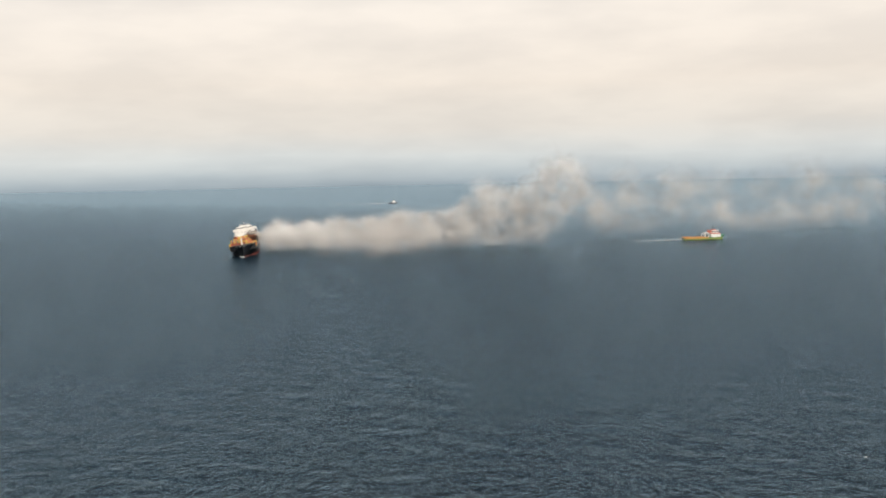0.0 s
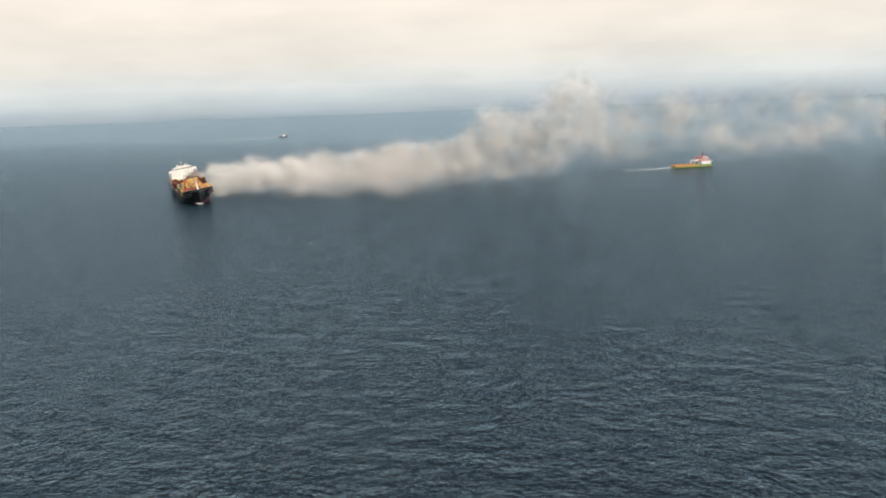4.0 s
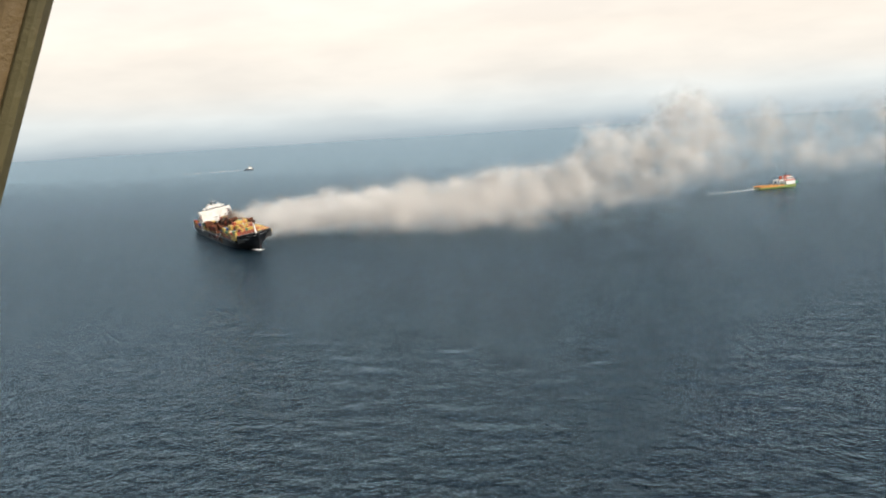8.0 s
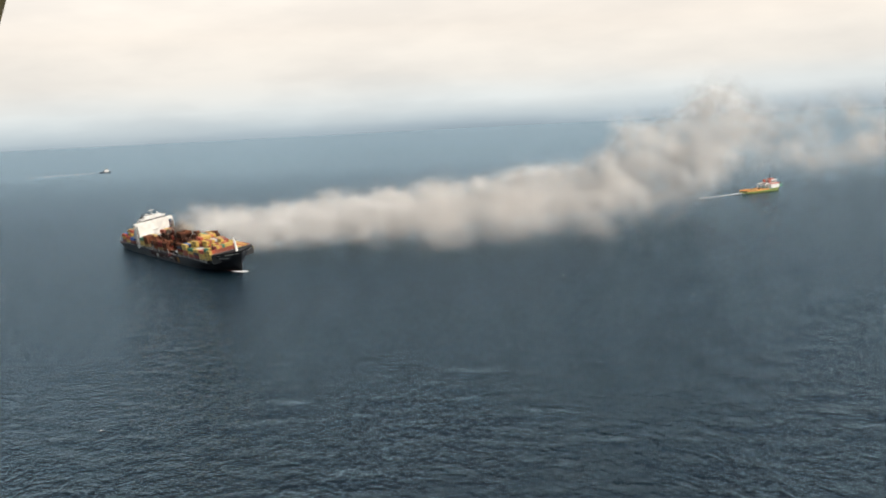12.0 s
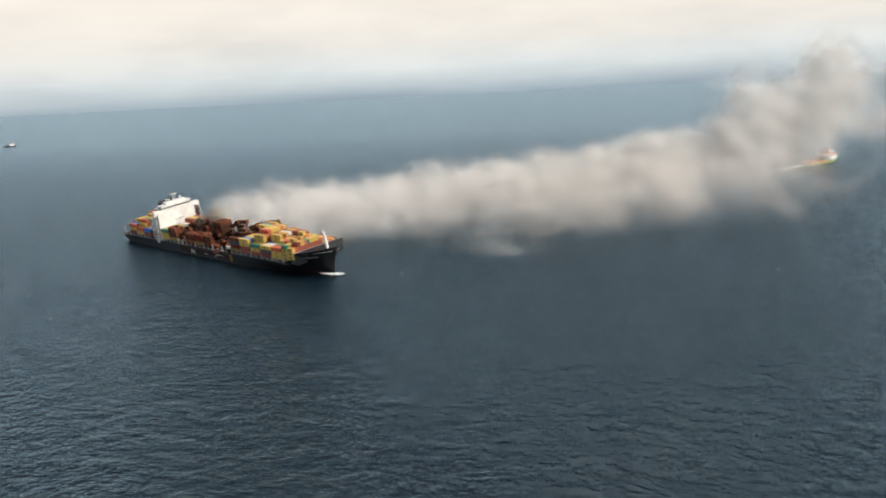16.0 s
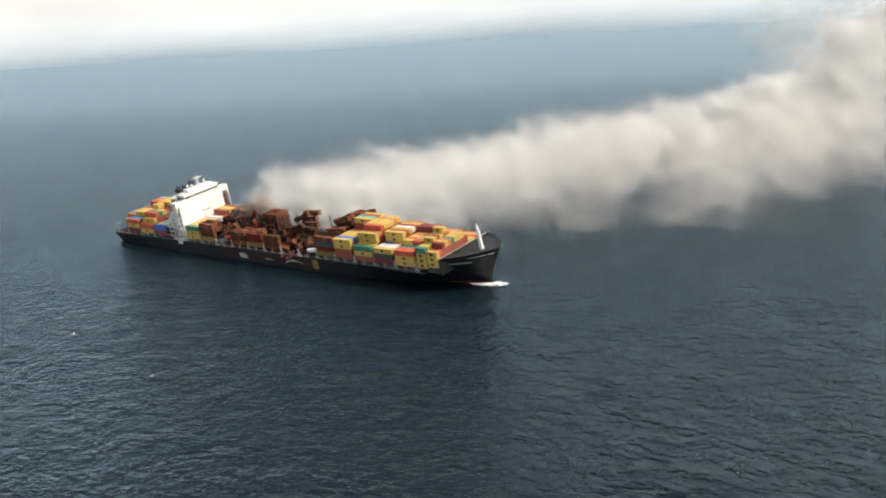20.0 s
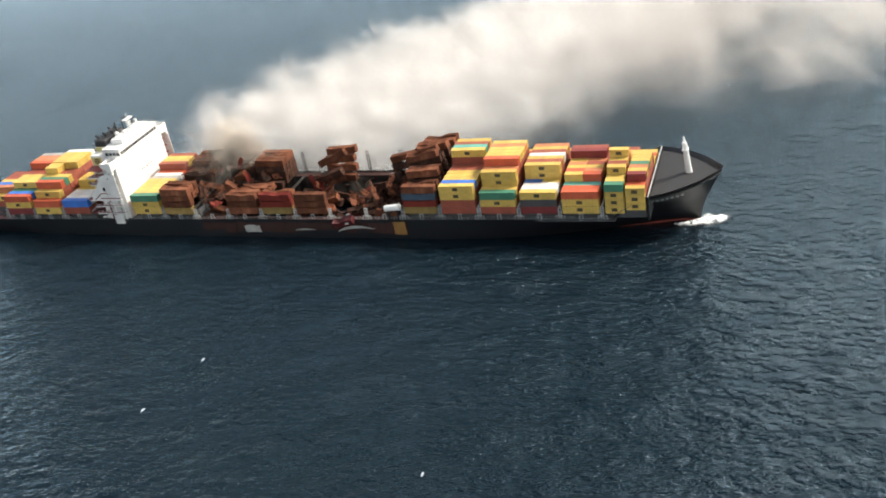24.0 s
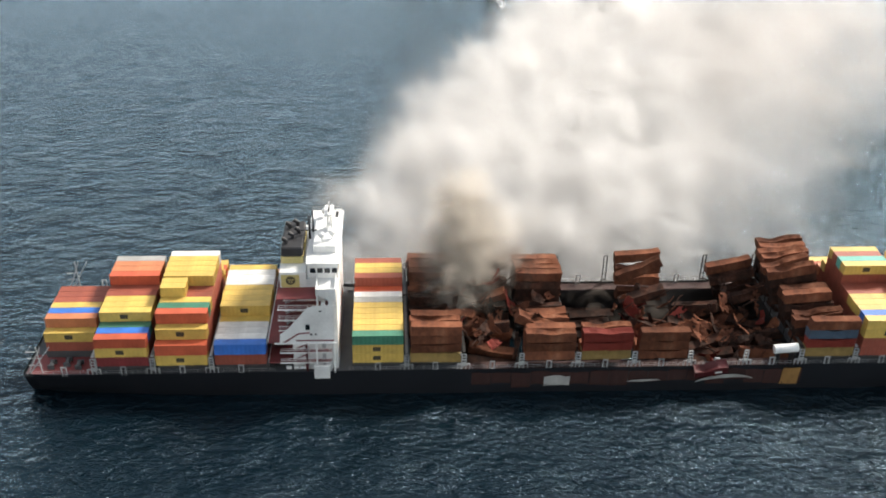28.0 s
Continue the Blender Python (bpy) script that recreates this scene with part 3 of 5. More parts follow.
def freight_box(me, code, m, doors=None, mark=False, length=BAY_LEN, height=2.591, lab=""):
    ob = new("shipping_container", me)
    ob.matrix_basis = SHIP @ m
    ob.material_slots[0].link = "OBJECT"
    ob.material_slots[0].material = BOX[code]
    size = "short" if length < 10 else "long"
    tagged(ob, lab or f"{PAINT_WORD[code]} {size} steel shipping container stacked on the ship", "shipping container", "containers on the ship's deck")
    if doors is not None:
        for s in (-1, 1):
            turn = Matrix.Diagonal((1, s, 1, 1))
            share("door", doors, BOX[code], ob, Matrix.Translation((length, 0, 0)) @ turn)
    if mark:
        share("printed_mark", MARK, None, ob, Matrix.Translation((length * 0.48, -1.222, height * 0.52)))
    return ob


def row_y(r):
    return -20.0 + ROW * (r + 0.5)


def stack_bays():
    rng = random.Random(7)
    fill = bmesh.new()
    for bay, (x0, tier, base, high, tops) in BAYS.items():
        me, dr, hgt = (TALL, DOOR_TALL, 2.89) if tier > 2.8 else (LONG, DOOR, 2.591)
        hs = [int(c) for c in high]
        for r, n in enumerate(hs):
            if not n:
                continue
            nearer = hs[r - 1] if r else 0
            ahead = 0
            for k in range(n):
                top = k == n - 1
                shows = top or k >= nearer or r == 15 or (bay in "DSQAC" and k >= 1 and bay == "D")
                code = tops[r] if top else rng.choice("YYYRBBYMOYBGW"[:13])
                if r == 0 and bay in SIDES and k < len(SIDES[bay]):
                    code = SIDES[bay][k]
                if top and bay == "D" and r == 0:
                    code = "U"
                jig = Matrix.Translation((x0 + rng.uniform(-0.08, 0.08), row_y(r) + rng.uniform(-0.02, 0.02), base + k * tier))
                if not shows:
                    box(fill, x0 + 0.05, x0 + BAY_LEN - 0.05, row_y(r) - 1.2, row_y(r) + 1.2, base + k * tier + 0.02, base + (k + 1) * tier - 0.03)
                    continue
                if (bay == "Q" and 3 <= r <= 7 and top) or (bay == "C" and r in (5, 6) and top) or (bay == "P" and r == 3 and top):
                    for half in (0, 1):
                        if bay == "C" and half == 1:
                            continue
                        c2 = code if half == 0 else rng.choice("YROB")
                        if bay == "P":
                            c2 = "UY"[half]
                        freight_box(SHORT, c2, Matrix.Translation((half * 6.13, 0, 0)) @ jig, DOOR, False, 6.058)
                    continue
                freight_box(me, code, jig, dr, code in LOGO_ON and (k >= nearer), height=hgt)
    # the short bays ahead of the long ones, on the rising deck
    for x0, base, high, tops, low in ((261.2, 0.0, "4445556544322222", "GYYYBYYOYYYYYRYB", "YYYY"), (267.9, 1.2, "3344444443222211", "YRMYOGYYYBYYRYYY", "YYY")):
        hs = [int(c) for c in high]
        for r, n in enumerate(hs):
            nearer = hs[r - 1] if r else 0
            for k in range(n):
                code = tops[r] if k == n - 1 else (low[k % 3] if r == 0 else rng.choice("YYRBYM"))
                if k == n - 1 or k >= nearer or r == 15:
                    freight_box(SHORT, code, Matrix.Translation((x0, row_y(r), base + 2.6 * k)), DOOR, code == "Y" and k >= nearer, 6.058)
                else:
                    box(fill, x0 + 0.05, x0 + 6.0, row_y(r) - 1.2, row_y(r) + 1.2, base + 2.6 * k + 0.02, base + 2.6 * (k + 1) - 0.03)
    inner = part("inner_container_stacks", fill, BOX["B"], None, m=SHIP)
    tagged(inner, "hidden brown-red containers inside the ship's deck stacks", "containers", kind="stuff")


build_decks()
stack_bays()


# ---- burnt bays ----
def crumpled(seed, length=BAY_LEN, sag=0.6):
    """A freight box warped by the fire: roof fallen in between its rails, walls bowed and buckled, corners sheared."""
    rng = np.random.RandomState(seed)
    bm = bmesh.new()
    nx = 13
    box(bm, 0, length, -1.22, 1.22, 0, 2.59)
    for axis, cuts in ((0, nx), (2, 3), (1, 4)):
        bmesh.ops.subdivide_edges(bm, edges=[e for e in bm.edges if abs(e.verts[0].co[axis] - e.verts[1].co[axis]) > 1], cuts=cuts, use_grid_fill=True)
    a, b, shear = rng.uniform(0.25, 0.75), rng.uniform(-0.3, 0.3), rng.uniform(-0.25, 0.25)
    for v in bm.verts:
        t, up, mid = v.co.x / length, max(0.0, v.co.z / 2.59), 1 - (v.co.y / 1.22) ** 2
        bell = math.exp(-(((t - a) / 0.2) ** 2))
        ends = max(0.0, 1 - abs(2 * t - 1) ** 6)
        n = noise.noise_vector(v.co * 0.42 + Vector((seed * 7.1, 0, 0)))
        fine = noise.noise_vector(v.co * 1.3 + Vector((seed * 3.7, 5, 0)))
        roof = (0.22 + 0.9 * sag) * mid * ends * (1 if v.co.z > 2.5 else 0) * (0.4 + abs(n.z))
        rib = 0.02 if int(round(t * (nx + 1))) % 2 else -0.02
        side = 1 if v.co.y > 0 else -1
        bow = side * (rib + 0.28 * n.y * ends) if abs(v.co.y) > 1.2 and 0.1 < up < 0.95 else 0
        v.co += Vector((n.x * 0.2 + shear * up, bow + b * up * ends * 1.4 + fine.y * 0.04, n.z * 0.13 - sag * bell * up - roof + fine.z * 0.03))
    bmesh.ops.triangulate(bm, faces=bm.faces)
    me = bpy.data.meshes.new("burnt_box")
    bm.to_mesh(me)
    bm.free()
    me.materials.append(BOX["N"])
    return me


WRECKS = [crumpled(s, sag=g) for s, g in ((1, 0.1), (2, 0.3), (3, 0.5), (4, 0.06), (5, 0.9), (6, 0.15), (8, 0.2), (9, 0.7))]


def wreck(i, code, x, y, z, rx=0, ry=0, rz=0, lab=""):
    ob = new("burnt_container", WRECKS[i % len(WRECKS)])
    ob.matrix_basis = SHIP @ pose(x, y, z, rx, ry, rz)
    ob.material_slots[0].link = "OBJECT"
    ob.material_slots[0].material = BOX[code]
    word = {"N": "rust-brown", "K": "charred black", "M": "scorched maroon", "R": "scorched red", "Y": "scorched yellow", "U": "scorched blue", "V": "scorched blue", "E": "scorched red", "F": "scorched yellow"}[code]
    return tagged(ob, lab or f"{word} fire-buckled shipping container in a collapsed stack", "container", "burnt containers amidships")


def burnt_bays():
    rng = random.Random(11)
    # bay F, next to the bridge
    for r, n in enumerate("4443222333444433"):
        for k in range(int(n)):
            if k >= int(n) - 2 or r == 0:
                wreck(r + k, "F" if (r == 0 and k == 0) else ("N" if r < 3 or (k == int(n) - 1 and r > 7) else "K"), 93 + rng.uniform(-0.2, 0.2), row_y(r), 2.6 * k, rng.uniform(-2, 2), rng.uniform(-1.5, 1.5), rng.uniform(-1, 1))
    # bay G: torn open towards the ship's side, a charred block leaning at its far side
    for r, z, ry, rx in ((3, -2.6, 6, 10), (5, -2.0, -8, -14), (6, 0.0, 12, 8), (8, -1.6, 4, -20), (9, 0.6, -16, 12), (11, 0.2, 5, -9), (11, 2.9, 9, -14), (12, 5.3, 14, -12), (12, 8.0, 18, -8), (14, 2.2, 0, 5), (14, 5.0, 6, 4), (14, 7.8, 11, 5)):
        wreck(r + int(z), "K" if r % 3 else "N", 107 + rng.uniform(-0.4, 0.8), row_y(r), z, rx * 1.5, ry * 1.3, rng.uniform(-13, 13))
    # bay H: low rusted stacks at the near side, a standing stack at the far side
    for r in (0, 1):
        for k in range(3):
            wreck(r + k, "N", 121, row_y(r), 2.6 * k, 0, 0, 0)
    wreck(4, "N", 118.5, row_y(2) - 0.5, 8.4, 8, 27, 4)
    wreck(2, "N", 121, row_y(4), 3.6, -14, 8, 3)
    wreck(5, "N", 121, row_y(6), 1.2, 12, -6, -4)
    wreck(1, "K", 121, row_y(8), 0.4, -8, 4, 2)
    for r in (10, 11, 12, 13):
        for k in range(4):
            wreck(r + k, "N" if k == 3 else "K", 121, row_y(r), 2.42 * k, 0, 0.6, 0)
    # bay I: one near stack, the hold open behind it
    for k, c in enumerate("FEE"):
        wreck(k, c, 135, row_y(0), 2.6 * k, 0, 0, 0)
    wreck(2, "N", 135, row_y(1), 0.2, -4, 0, 0)
    wreck(4, "N", 135.2, row_y(1), 5.2, -6, 0, 0)
    # bay J: near stack, a slumped heap, two tilted boxes at the far side
    for k in range(3):
        wreck(k + 1, "N", 149, row_y(0), 2.6 * k, 0, 0, 0)
    for r, z, ry, rx, rz in ((2, -1.0, 7, 20, 0), (4, -3.4, -14, 25, 6), (5, 0.6, 20, -12, -5), (7, -2.0, 15, -20, 4), (8, 1.6, -20, 10, 0), (11, 0.0, 3, 4, 0), (12, 2.7, 2, -3, 0), (12, 5.4, -4, -2, 0), (13, 7.9, -5, 0, 0), (10, 6.0, -24, -6, 3)):
        wreck(r, "N" if r > 9 or r < 5 else "K", 149, row_y(r), z, rx, ry, rz)
    # bays K and L: the open hold, slumped wreckage
    for x, r, z, ry, rx, rz, c in ((163, 1, -4.0, 14, 30, 5, "K"), (164, 3, -8, -10, 15, 0, "K"), (166, 8, -9, 12, -20, 8, "K"), (177, 2, -4.2, 4, -20, -6, "N"), (178, 5, -7, -16, 10, 4, "K"), (178, 9, -6, 10, 15, -4, "K"), (177, 12, -1.6, -10, 6, 0, "K"), (176, 12.5, 1.4, -13, 4, 0, "K"), (175, 13, 4.0, -12, 2, 2, "N"), (179, 10, -2.0, -20, -10, 3, "K")):
        wreck(int(r), c, x, row_y(r), z, rx, ry, rz)
    for i in range(15):
        wreck(i, "K" if i % 5 else "N", 161 + rng.uniform(0, 16), row_y(rng.uniform(1.5, 13)), rng.uniform(-13, -5.5), rng.uniform(-30, 30), rng.uniform(-22, 22), rng.uniform(-30, 30))
    for i in range(10):
        wreck(i, "K", 134 + rng.uniform(0, 4), row_y(2.5 + i * 1.15), rng.uniform(-13, -8), rng.uniform(-20, 20), rng.uniform(-12, 12), rng.uniform(-12, 12))
    for i in range(9):
        wreck(i, "K", 106.5 + rng.uniform(0, 2), row_y(1.5 + i * 1.3), rng.uniform(-8, -4), rng.uniform(-25, 25), rng.uniform(-12, 12), rng.uniform(-12, 12))
    # bay M: near stack upright, the rest leaning aft in tilted layers
    for k, c in enumerate("FEVN"):
        wreck(k, c, 191, row_y(0), 2.6 * k, 0, 0, 0)
    for r, k0, lean, back in ((2, 3, -7, 1.2), (5, 4, -4, 2.0), (8, 5, -13, 4.2), (11, 5, -9, 3.2), (13.4, 5, -4, 1.6)):
        for k in range(k0):
            top = k == k0 - 1
            part_lean = lean * (k + 1) / k0
            for dr in (0.0, 1.02):
                wreck(int(r) + k + int(dr * 3), "N" if top or k == 0 and r < 3 else "K", 191 - back * (k + 1) / k0 + rng.uniform(-0.4, 0.4), row_y(r + dr), 2.45 * k, rng.uniform(-4, 4), part_lean + rng.uniform(-2, 2), rng.uniform(-5, 5))


def twisted_panel(seed, long, wide):
    """A wall or roof sheet torn from a freight box, bent and curled."""
    rng = np.random.RandomState(seed)
    bm = bmesh.new()
    nx, ny, fold, turn = 8, 4, rng.uniform(0.25, 0.75), rng.uniform(-0.9, 0.9)
    grid = []
    for i in range(nx + 1):
        t = i / nx
        rowv = []
        for j in range(ny + 1):
            u = j / ny - 0.5
            n = noise.noise_vector(Vector((t * 3.1, u * 2.3, seed * 1.7)))
            a = turn * t
            z = 0.9 * max(0.0, t - fold) * long * 0.6 + u * wide * math.sin(a) + 0.55 * n.z
            rowv.append(bm.verts.new((t * long * 0.9 + 0.4 * n.x, u * wide * math.cos(a) + 0.4 * n.y, z)))
        grid.append(rowv)
    for i in range(nx):
        for j in range(ny):
            if (i, j) in ((0, 0), (nx - 1, ny - 1)) or rng.rand() < 0.08:
                continue
            bm.faces.new((grid[i][j], grid[i + 1][j], grid[i + 1][j + 1], grid[i][j + 1]))
    r = bmesh.ops.extrude_face_region(bm, geom=bm.faces[:])
    for v in r["geom"]:
        if isinstance(v, bmesh.types.BMVert):
            v.co.z += 0.09
    bmesh.ops.delete(bm, geom=[v for v in bm.verts if not v.link_faces], context="VERTS")
    bmesh.ops.recalc_face_normals(bm, faces=bm.faces)
    me = bpy.data.meshes.new("twisted_panel")
    bm.to_mesh(me)
    bm.free()
    me.materials.append(BOX["N"])
    return me


def bent_beam(seed, long):
    """A corner post or rail of a freight box, kinked by the heat."""
    rng = np.random.RandomState(seed)
    bm = bmesh.new()
    p, d = Vector((0, 0, 0)), Vector((1, 0, 0))
    for _ in range(4):
        q = p + d * (long / 4)
        cyl(bm, p, q, 0.16, 0.16, 5)
        d = (d + Vector(rng.uniform(-0.45, 0.45, 3))).normalized()
        p = q
    me = bpy.data.meshes.new("bent_beam")
    bm.to_mesh(me)
    bm.free()
    me.materials.append(BOX["K"])
    return me


def scatter_debris():
    rng = random.Random(23)
    panels = [twisted_panel(40 + i, 4.5 + 1.1 * (i % 4), 2.2 + 0.3 * (i % 3)) for i in range(8)]
    beams = [bent_beam(60 + i, 5 + i) for i in range(4)]
    zones = ((107, 118, 1, 11, -1.5, 4.5, 30), (106, 119, 8, 13, 4, 9, 10), (149, 160, 2, 9, -2, 4.0, 20), (161, 178, 0, 12, -8, -1.5, 26), (176, 189, 1, 12, -4, 4.5, 24), (121, 132, 3, 9, 0, 5, 10), (93, 104, 4, 8, 5, 7, 6))
    for x0, x1, r0, r1, z0, z1, count in zones:
        for i in range(count):
            code = rng.choice("NNKKKNE")
            ob = new("twisted_panel", panels[rng.randrange(8)])
            ob.matrix_basis = SHIP @ pose(rng.uniform(x0, x1) - 2, row_y(rng.uniform(r0, r1)), rng.uniform(z0, z1), rng.uniform(-70, 70), rng.uniform(-50, 50), rng.uniform(-180, 180))
            ob.material_slots[0].link = "OBJECT"
            ob.material_slots[0].material = BOX[code]
            word = {"N": "rust-brown", "K": "charred", "E": "scorched red"}[code]
            tagged(ob, f"{word} twisted sheet of container wall in the burnt heap", "metal sheet", "twisted sheets amidships")
            if i % 3 == 0:
                ob = new("bent_beam", beams[rng.randrange(4)])
                ob.matrix_basis = SHIP @ pose(rng.uniform(x0, x1) - 2, row_y(rng.uniform(r0, r1)), rng.uniform(z0, z1) + 1, rng.uniform(-20, 20), rng.uniform(-60, 30), rng.uniform(-180, 180))
                tagged(ob, "charred bent steel beam sticking out of the burnt heap", "steel beam", "bent beams amidships")


burnt_bays()
scatter_debris()


# ---- lashing bridges, posts and rails along the side ----
def lashing_bridge(x, high=4.6):
    burnt = 100 < x < 195
    mat_ = M_SOOT if burnt else M_GREYRAIL
    for s in (-1, 1):
        top = 1.9 if s < 0 else high
        bm = bmesh.new()
        for dx in (-0.5, 0.5):
            box(bm, x + dx - 0.11, x + dx + 0.11, s * 19.75 - 0.14, s * 19.75 + 0.14, DECK, top)
        for i in range(5):
            z = -1.4 + (top + 1.4) * i / 4
            box(bm, x - 0.6, x + 0.6, s * 19.75 - 0.12, s * 19.75 + 0.12, z - 0.12, z + 0.12)
        if s < 0:
            for dx in (-1.5, 1.5):
                box(bm, x + dx - 0.1, x + dx + 0.1, -19.87, -19.63, DECK, -1.0)
            box(bm, x - 1.6, x + 1.6, -19.87, -19.63, -1.1, -0.86)
        part("lashing_frame", bm, M_GREYRAIL if s < 0 else mat_, ship)
    if not 110 < x < 185:
        bm = bmesh.new()
        box(bm, x - 0.35, x + 0.35, -19.6, 19.6, 2.3, 2.55)
        for r in range(1, 16, 2):
            box(bm, x - 0.1, x + 0.1, row_y(r) - 1.35, row_y(r) - 1.15, DECK, 2.32)
        part("lashing_bridge", bm, mat_, ship)


for xb in (17.0, 31.0, 45.0, 92.0, 106.0, 120.2, 134.2, 148.2, 162.2, 176.2, 190.3, 204.0, 218.0, 232.0, 246.0, 260.0):
    lashing_bridge(xb, 6.2 if 100 < xb < 195 else 4.4)


def side_post(x):
    for s in (-1, 1):
        bm = bmesh.new()
        for dx in (-0.55, 0.55):
            box(bm, x + dx - 0.13, x + dx + 0.13, s * 19.9 - 0.12, s * 19.9 + 0.12, DECK, -0.1)
        for z in (-2.5, -0.25):
            box(bm, x - 0.65, x + 0.65, s * 19.9 - 0.12, s * 19.9 + 0.12, z - 0.14, z + 0.14)
        part("container_stanchion", bm, M_GREYRAIL, ship)


for xb in (10, 24, 38, 52, 85, 99, 113, 127, 141, 155, 169, 183, 197, 211, 225, 239, 253):
    side_post(xb)


def railing(x0, x1, y, z, parent, step=3.0, high=1.05):
    bm = bmesh.new()
    n = max(1, int((x1 - x0) / step))
    for i in range(n + 1):
        x = x0 + (x1 - x0) * i / n
        box(bm, x - 0.04, x + 0.04, y - 0.04, y + 0.04, z, z + high)
    for h in (0.5, high):
        box(bm, x0, x1, y - 0.03, y + 0.03, z + h - 0.03, z + h + 0.03)
    return part("railing", bm, M_GREYRAIL, parent)


for y in (-20.0, 20.0):
    railing(1, 60, y * 0.965, DECK, ship)
    railing(78, 262, y, DECK + 0.5, ship)


# ---- the bridge house ----
def build_house():
    body = part("accommodation_front", box(bmesh.new(), 73.9, 75.5, -18.2, 14.6, DECK, 20.2, 0.08), M_WHITE, ship, "white bridge front wall")
    for i, y in enumerate((-3.2, -1.6, 0, 1.6, 3.2)):
        part("porthole_window", box(bmesh.new(), 75.48, 75.55, y - 0.3, y + 0.3, 11.0, 11.7), M_GLASS, body)
    part("deckhouse", box(bmesh.new(), 66.0, 73.9, -13.6, 13.6, DECK, 20.0, 0.08), M_WHITE, ship, "white deckhouse tower")
    for k in range(6):
        z = DECK + 2.95 * (k + 1)
        wide = 19.5 if k < 3 else 18.6
        bm = bmesh.new()
        box(bm, 61.6, 73.88, -wide - 0.1, wide + 0.1, z - 0.2, z)
        d = part("gallery_deck", bm, M_REDDECK, ship, "red-brown gallery deck")
        for s in (-1, 1):
            y0, y1 = sorted((s * (wide + 0.12), s * (wide + 0.22)))
            part("deck_edge", box(bmesh.new(), 61.5, 73.9, y0, y1, z - 0.3, z + 0.06), M_WHITE, d, "white painted deck edge")
            y = s * wide
            bm = bmesh.new()
            box(bm, 61.7, 73.8, y - 0.04, y + 0.04, z + 0.98, z + 1.06)
            box(bm, 61.7, 73.8, y - 0.03, y + 0.03, z + 0.48, z + 0.54)
            for i in range(8):
                x = 61.8 + i * 1.7
                box(bm, x - 0.04, x + 0.04, y - 0.04, y + 0.04, z, z + 1.0)
            part("gallery_rail", bm, M_WHITE, d)
            # the wall behind the gallery and the stair up to the next one
            y0, y1 = sorted((s * 13.6, s * 15.2))
            wall = part("gallery_wall", box(bmesh.new(), 62.6, 73.86, y0, y1, z, z + 2.74), M_WHITE, d, "white wall behind the gallery")
            y0, y1 = sorted((s * 15.21, s * 15.3))
            for x in (70.0, 72.4):
                part("gallery_door", box(bmesh.new(), x, x + 0.8, y0, y1, z + 0.1, z + 2.0), M_GREYRAIL, wall)
            cx, cy = 63.2, s * 16.2
            flight = bmesh.new()
            for i in range(9):
                box(flight, cx + i * 0.52, cx + i * 0.52 + 0.34, cy - 0.45, cy + 0.45, z + 0.25 + i * 0.3, z + 0.31 + i * 0.3)
            stair = part("stair", flight, M_GREYRAIL, d)
            for dy in (-0.55, 0.55):
                y0, y1 = cy + dy - 0.04, cy + dy + 0.04
                part("stringer", prism(bmesh.new(), [(cx - 1.3, z), (cx, z), (cx + 4.9, z + 2.72), (cx + 8.0, z + 2.72), (cx + 8.0, z + 2.35), (cx + 4.9, z + 2.35), (cx + 0.2, z - 0.02)], y0, y1), M_REDDECK, stair, "red-brown stair stringer and landing")
    # red decks behind the house, open between it and the cargo
    for k, x0 in ((0, 58.7), (2, 58.9)):
        z = DECK + 2.95 * (k + 1) - 0.02
        d = part("after_deck", box(bmesh.new(), x0, 61.59, -19.5, 19.5, z - 0.25, z), M_REDDECK, ship, "red-brown deck behind the house")
        bm = bmesh.new()
        for y in np.arange(-19.4, 19.5, 2.1):
            box(bm, x0, x0 + 0.1, y - 0.05, y + 0.05, z, z + 1.05)
        box(bm, x0, x0 + 0.1, -19.4, 19.4, z + 0.98, z + 1.08)
        box(bm, x0, x0 + 0.1, -19.4, 19.4, z + 0.48, z + 0.56)
        part("after_rail", bm, M_WHITE, d)
    for s in (-1, 1):
        bm = bmesh.new()
        y0, y1 = sorted((s * 19.75, s * 20.0))
        prism(bm, [(61.7, 6.1), (74.9, 6.1), (74.9, 16.6), (70.0, 16.5), (68.6, 15.9), (63.2, 9.4), (61.9, 8.6)], y0, y1)
        scr = part("side_screen", bm, M_WHITE, ship, "pale side screen wall under the bridge wing")
        y0, y1 = sorted((s * 20.0, s * 20.04))
        part("side_window", box(bmesh.new(), 68.0, 69.0, y0, y1, 9.9, 11.4), M_GLASS, scr)
        for x in (69.0, 70.1):
            part("side_window", box(bmesh.new(), x, x + 0.5, y0, y1, 8.3, 8.8), M_GLASS, scr)
        part("side_window", box(bmesh.new(), 71.4, 71.9, y0, y1, 14.9, 15.3), M_GLASS, scr)
        ledge = part("side_ledge", box(bmesh.new(), 60.4, 75.1, min(y0, y1) - 0.2, max(y0, y1) + 0.2, 5.9, 6.12), M_WHITE, ship, "white deck edge below the side screen")
        part("ledge_trim", box(bmesh.new(), 65.6, 74.6, y0 - 0.02, y1 + 0.02, 6.6, 7.0), M_REDDECK, ledge, "red-brown band")
        part("lower_trim", prism(bmesh.new(), [(62.4, 6.3), (63.2, 6.3), (66.4, 8.6), (69.0, 8.9), (69.0, 9.2), (66.2, 9.0)], y0 - 0.02, y1 + 0.02), M_REDDECK, scr, "red-brown stair stringer")
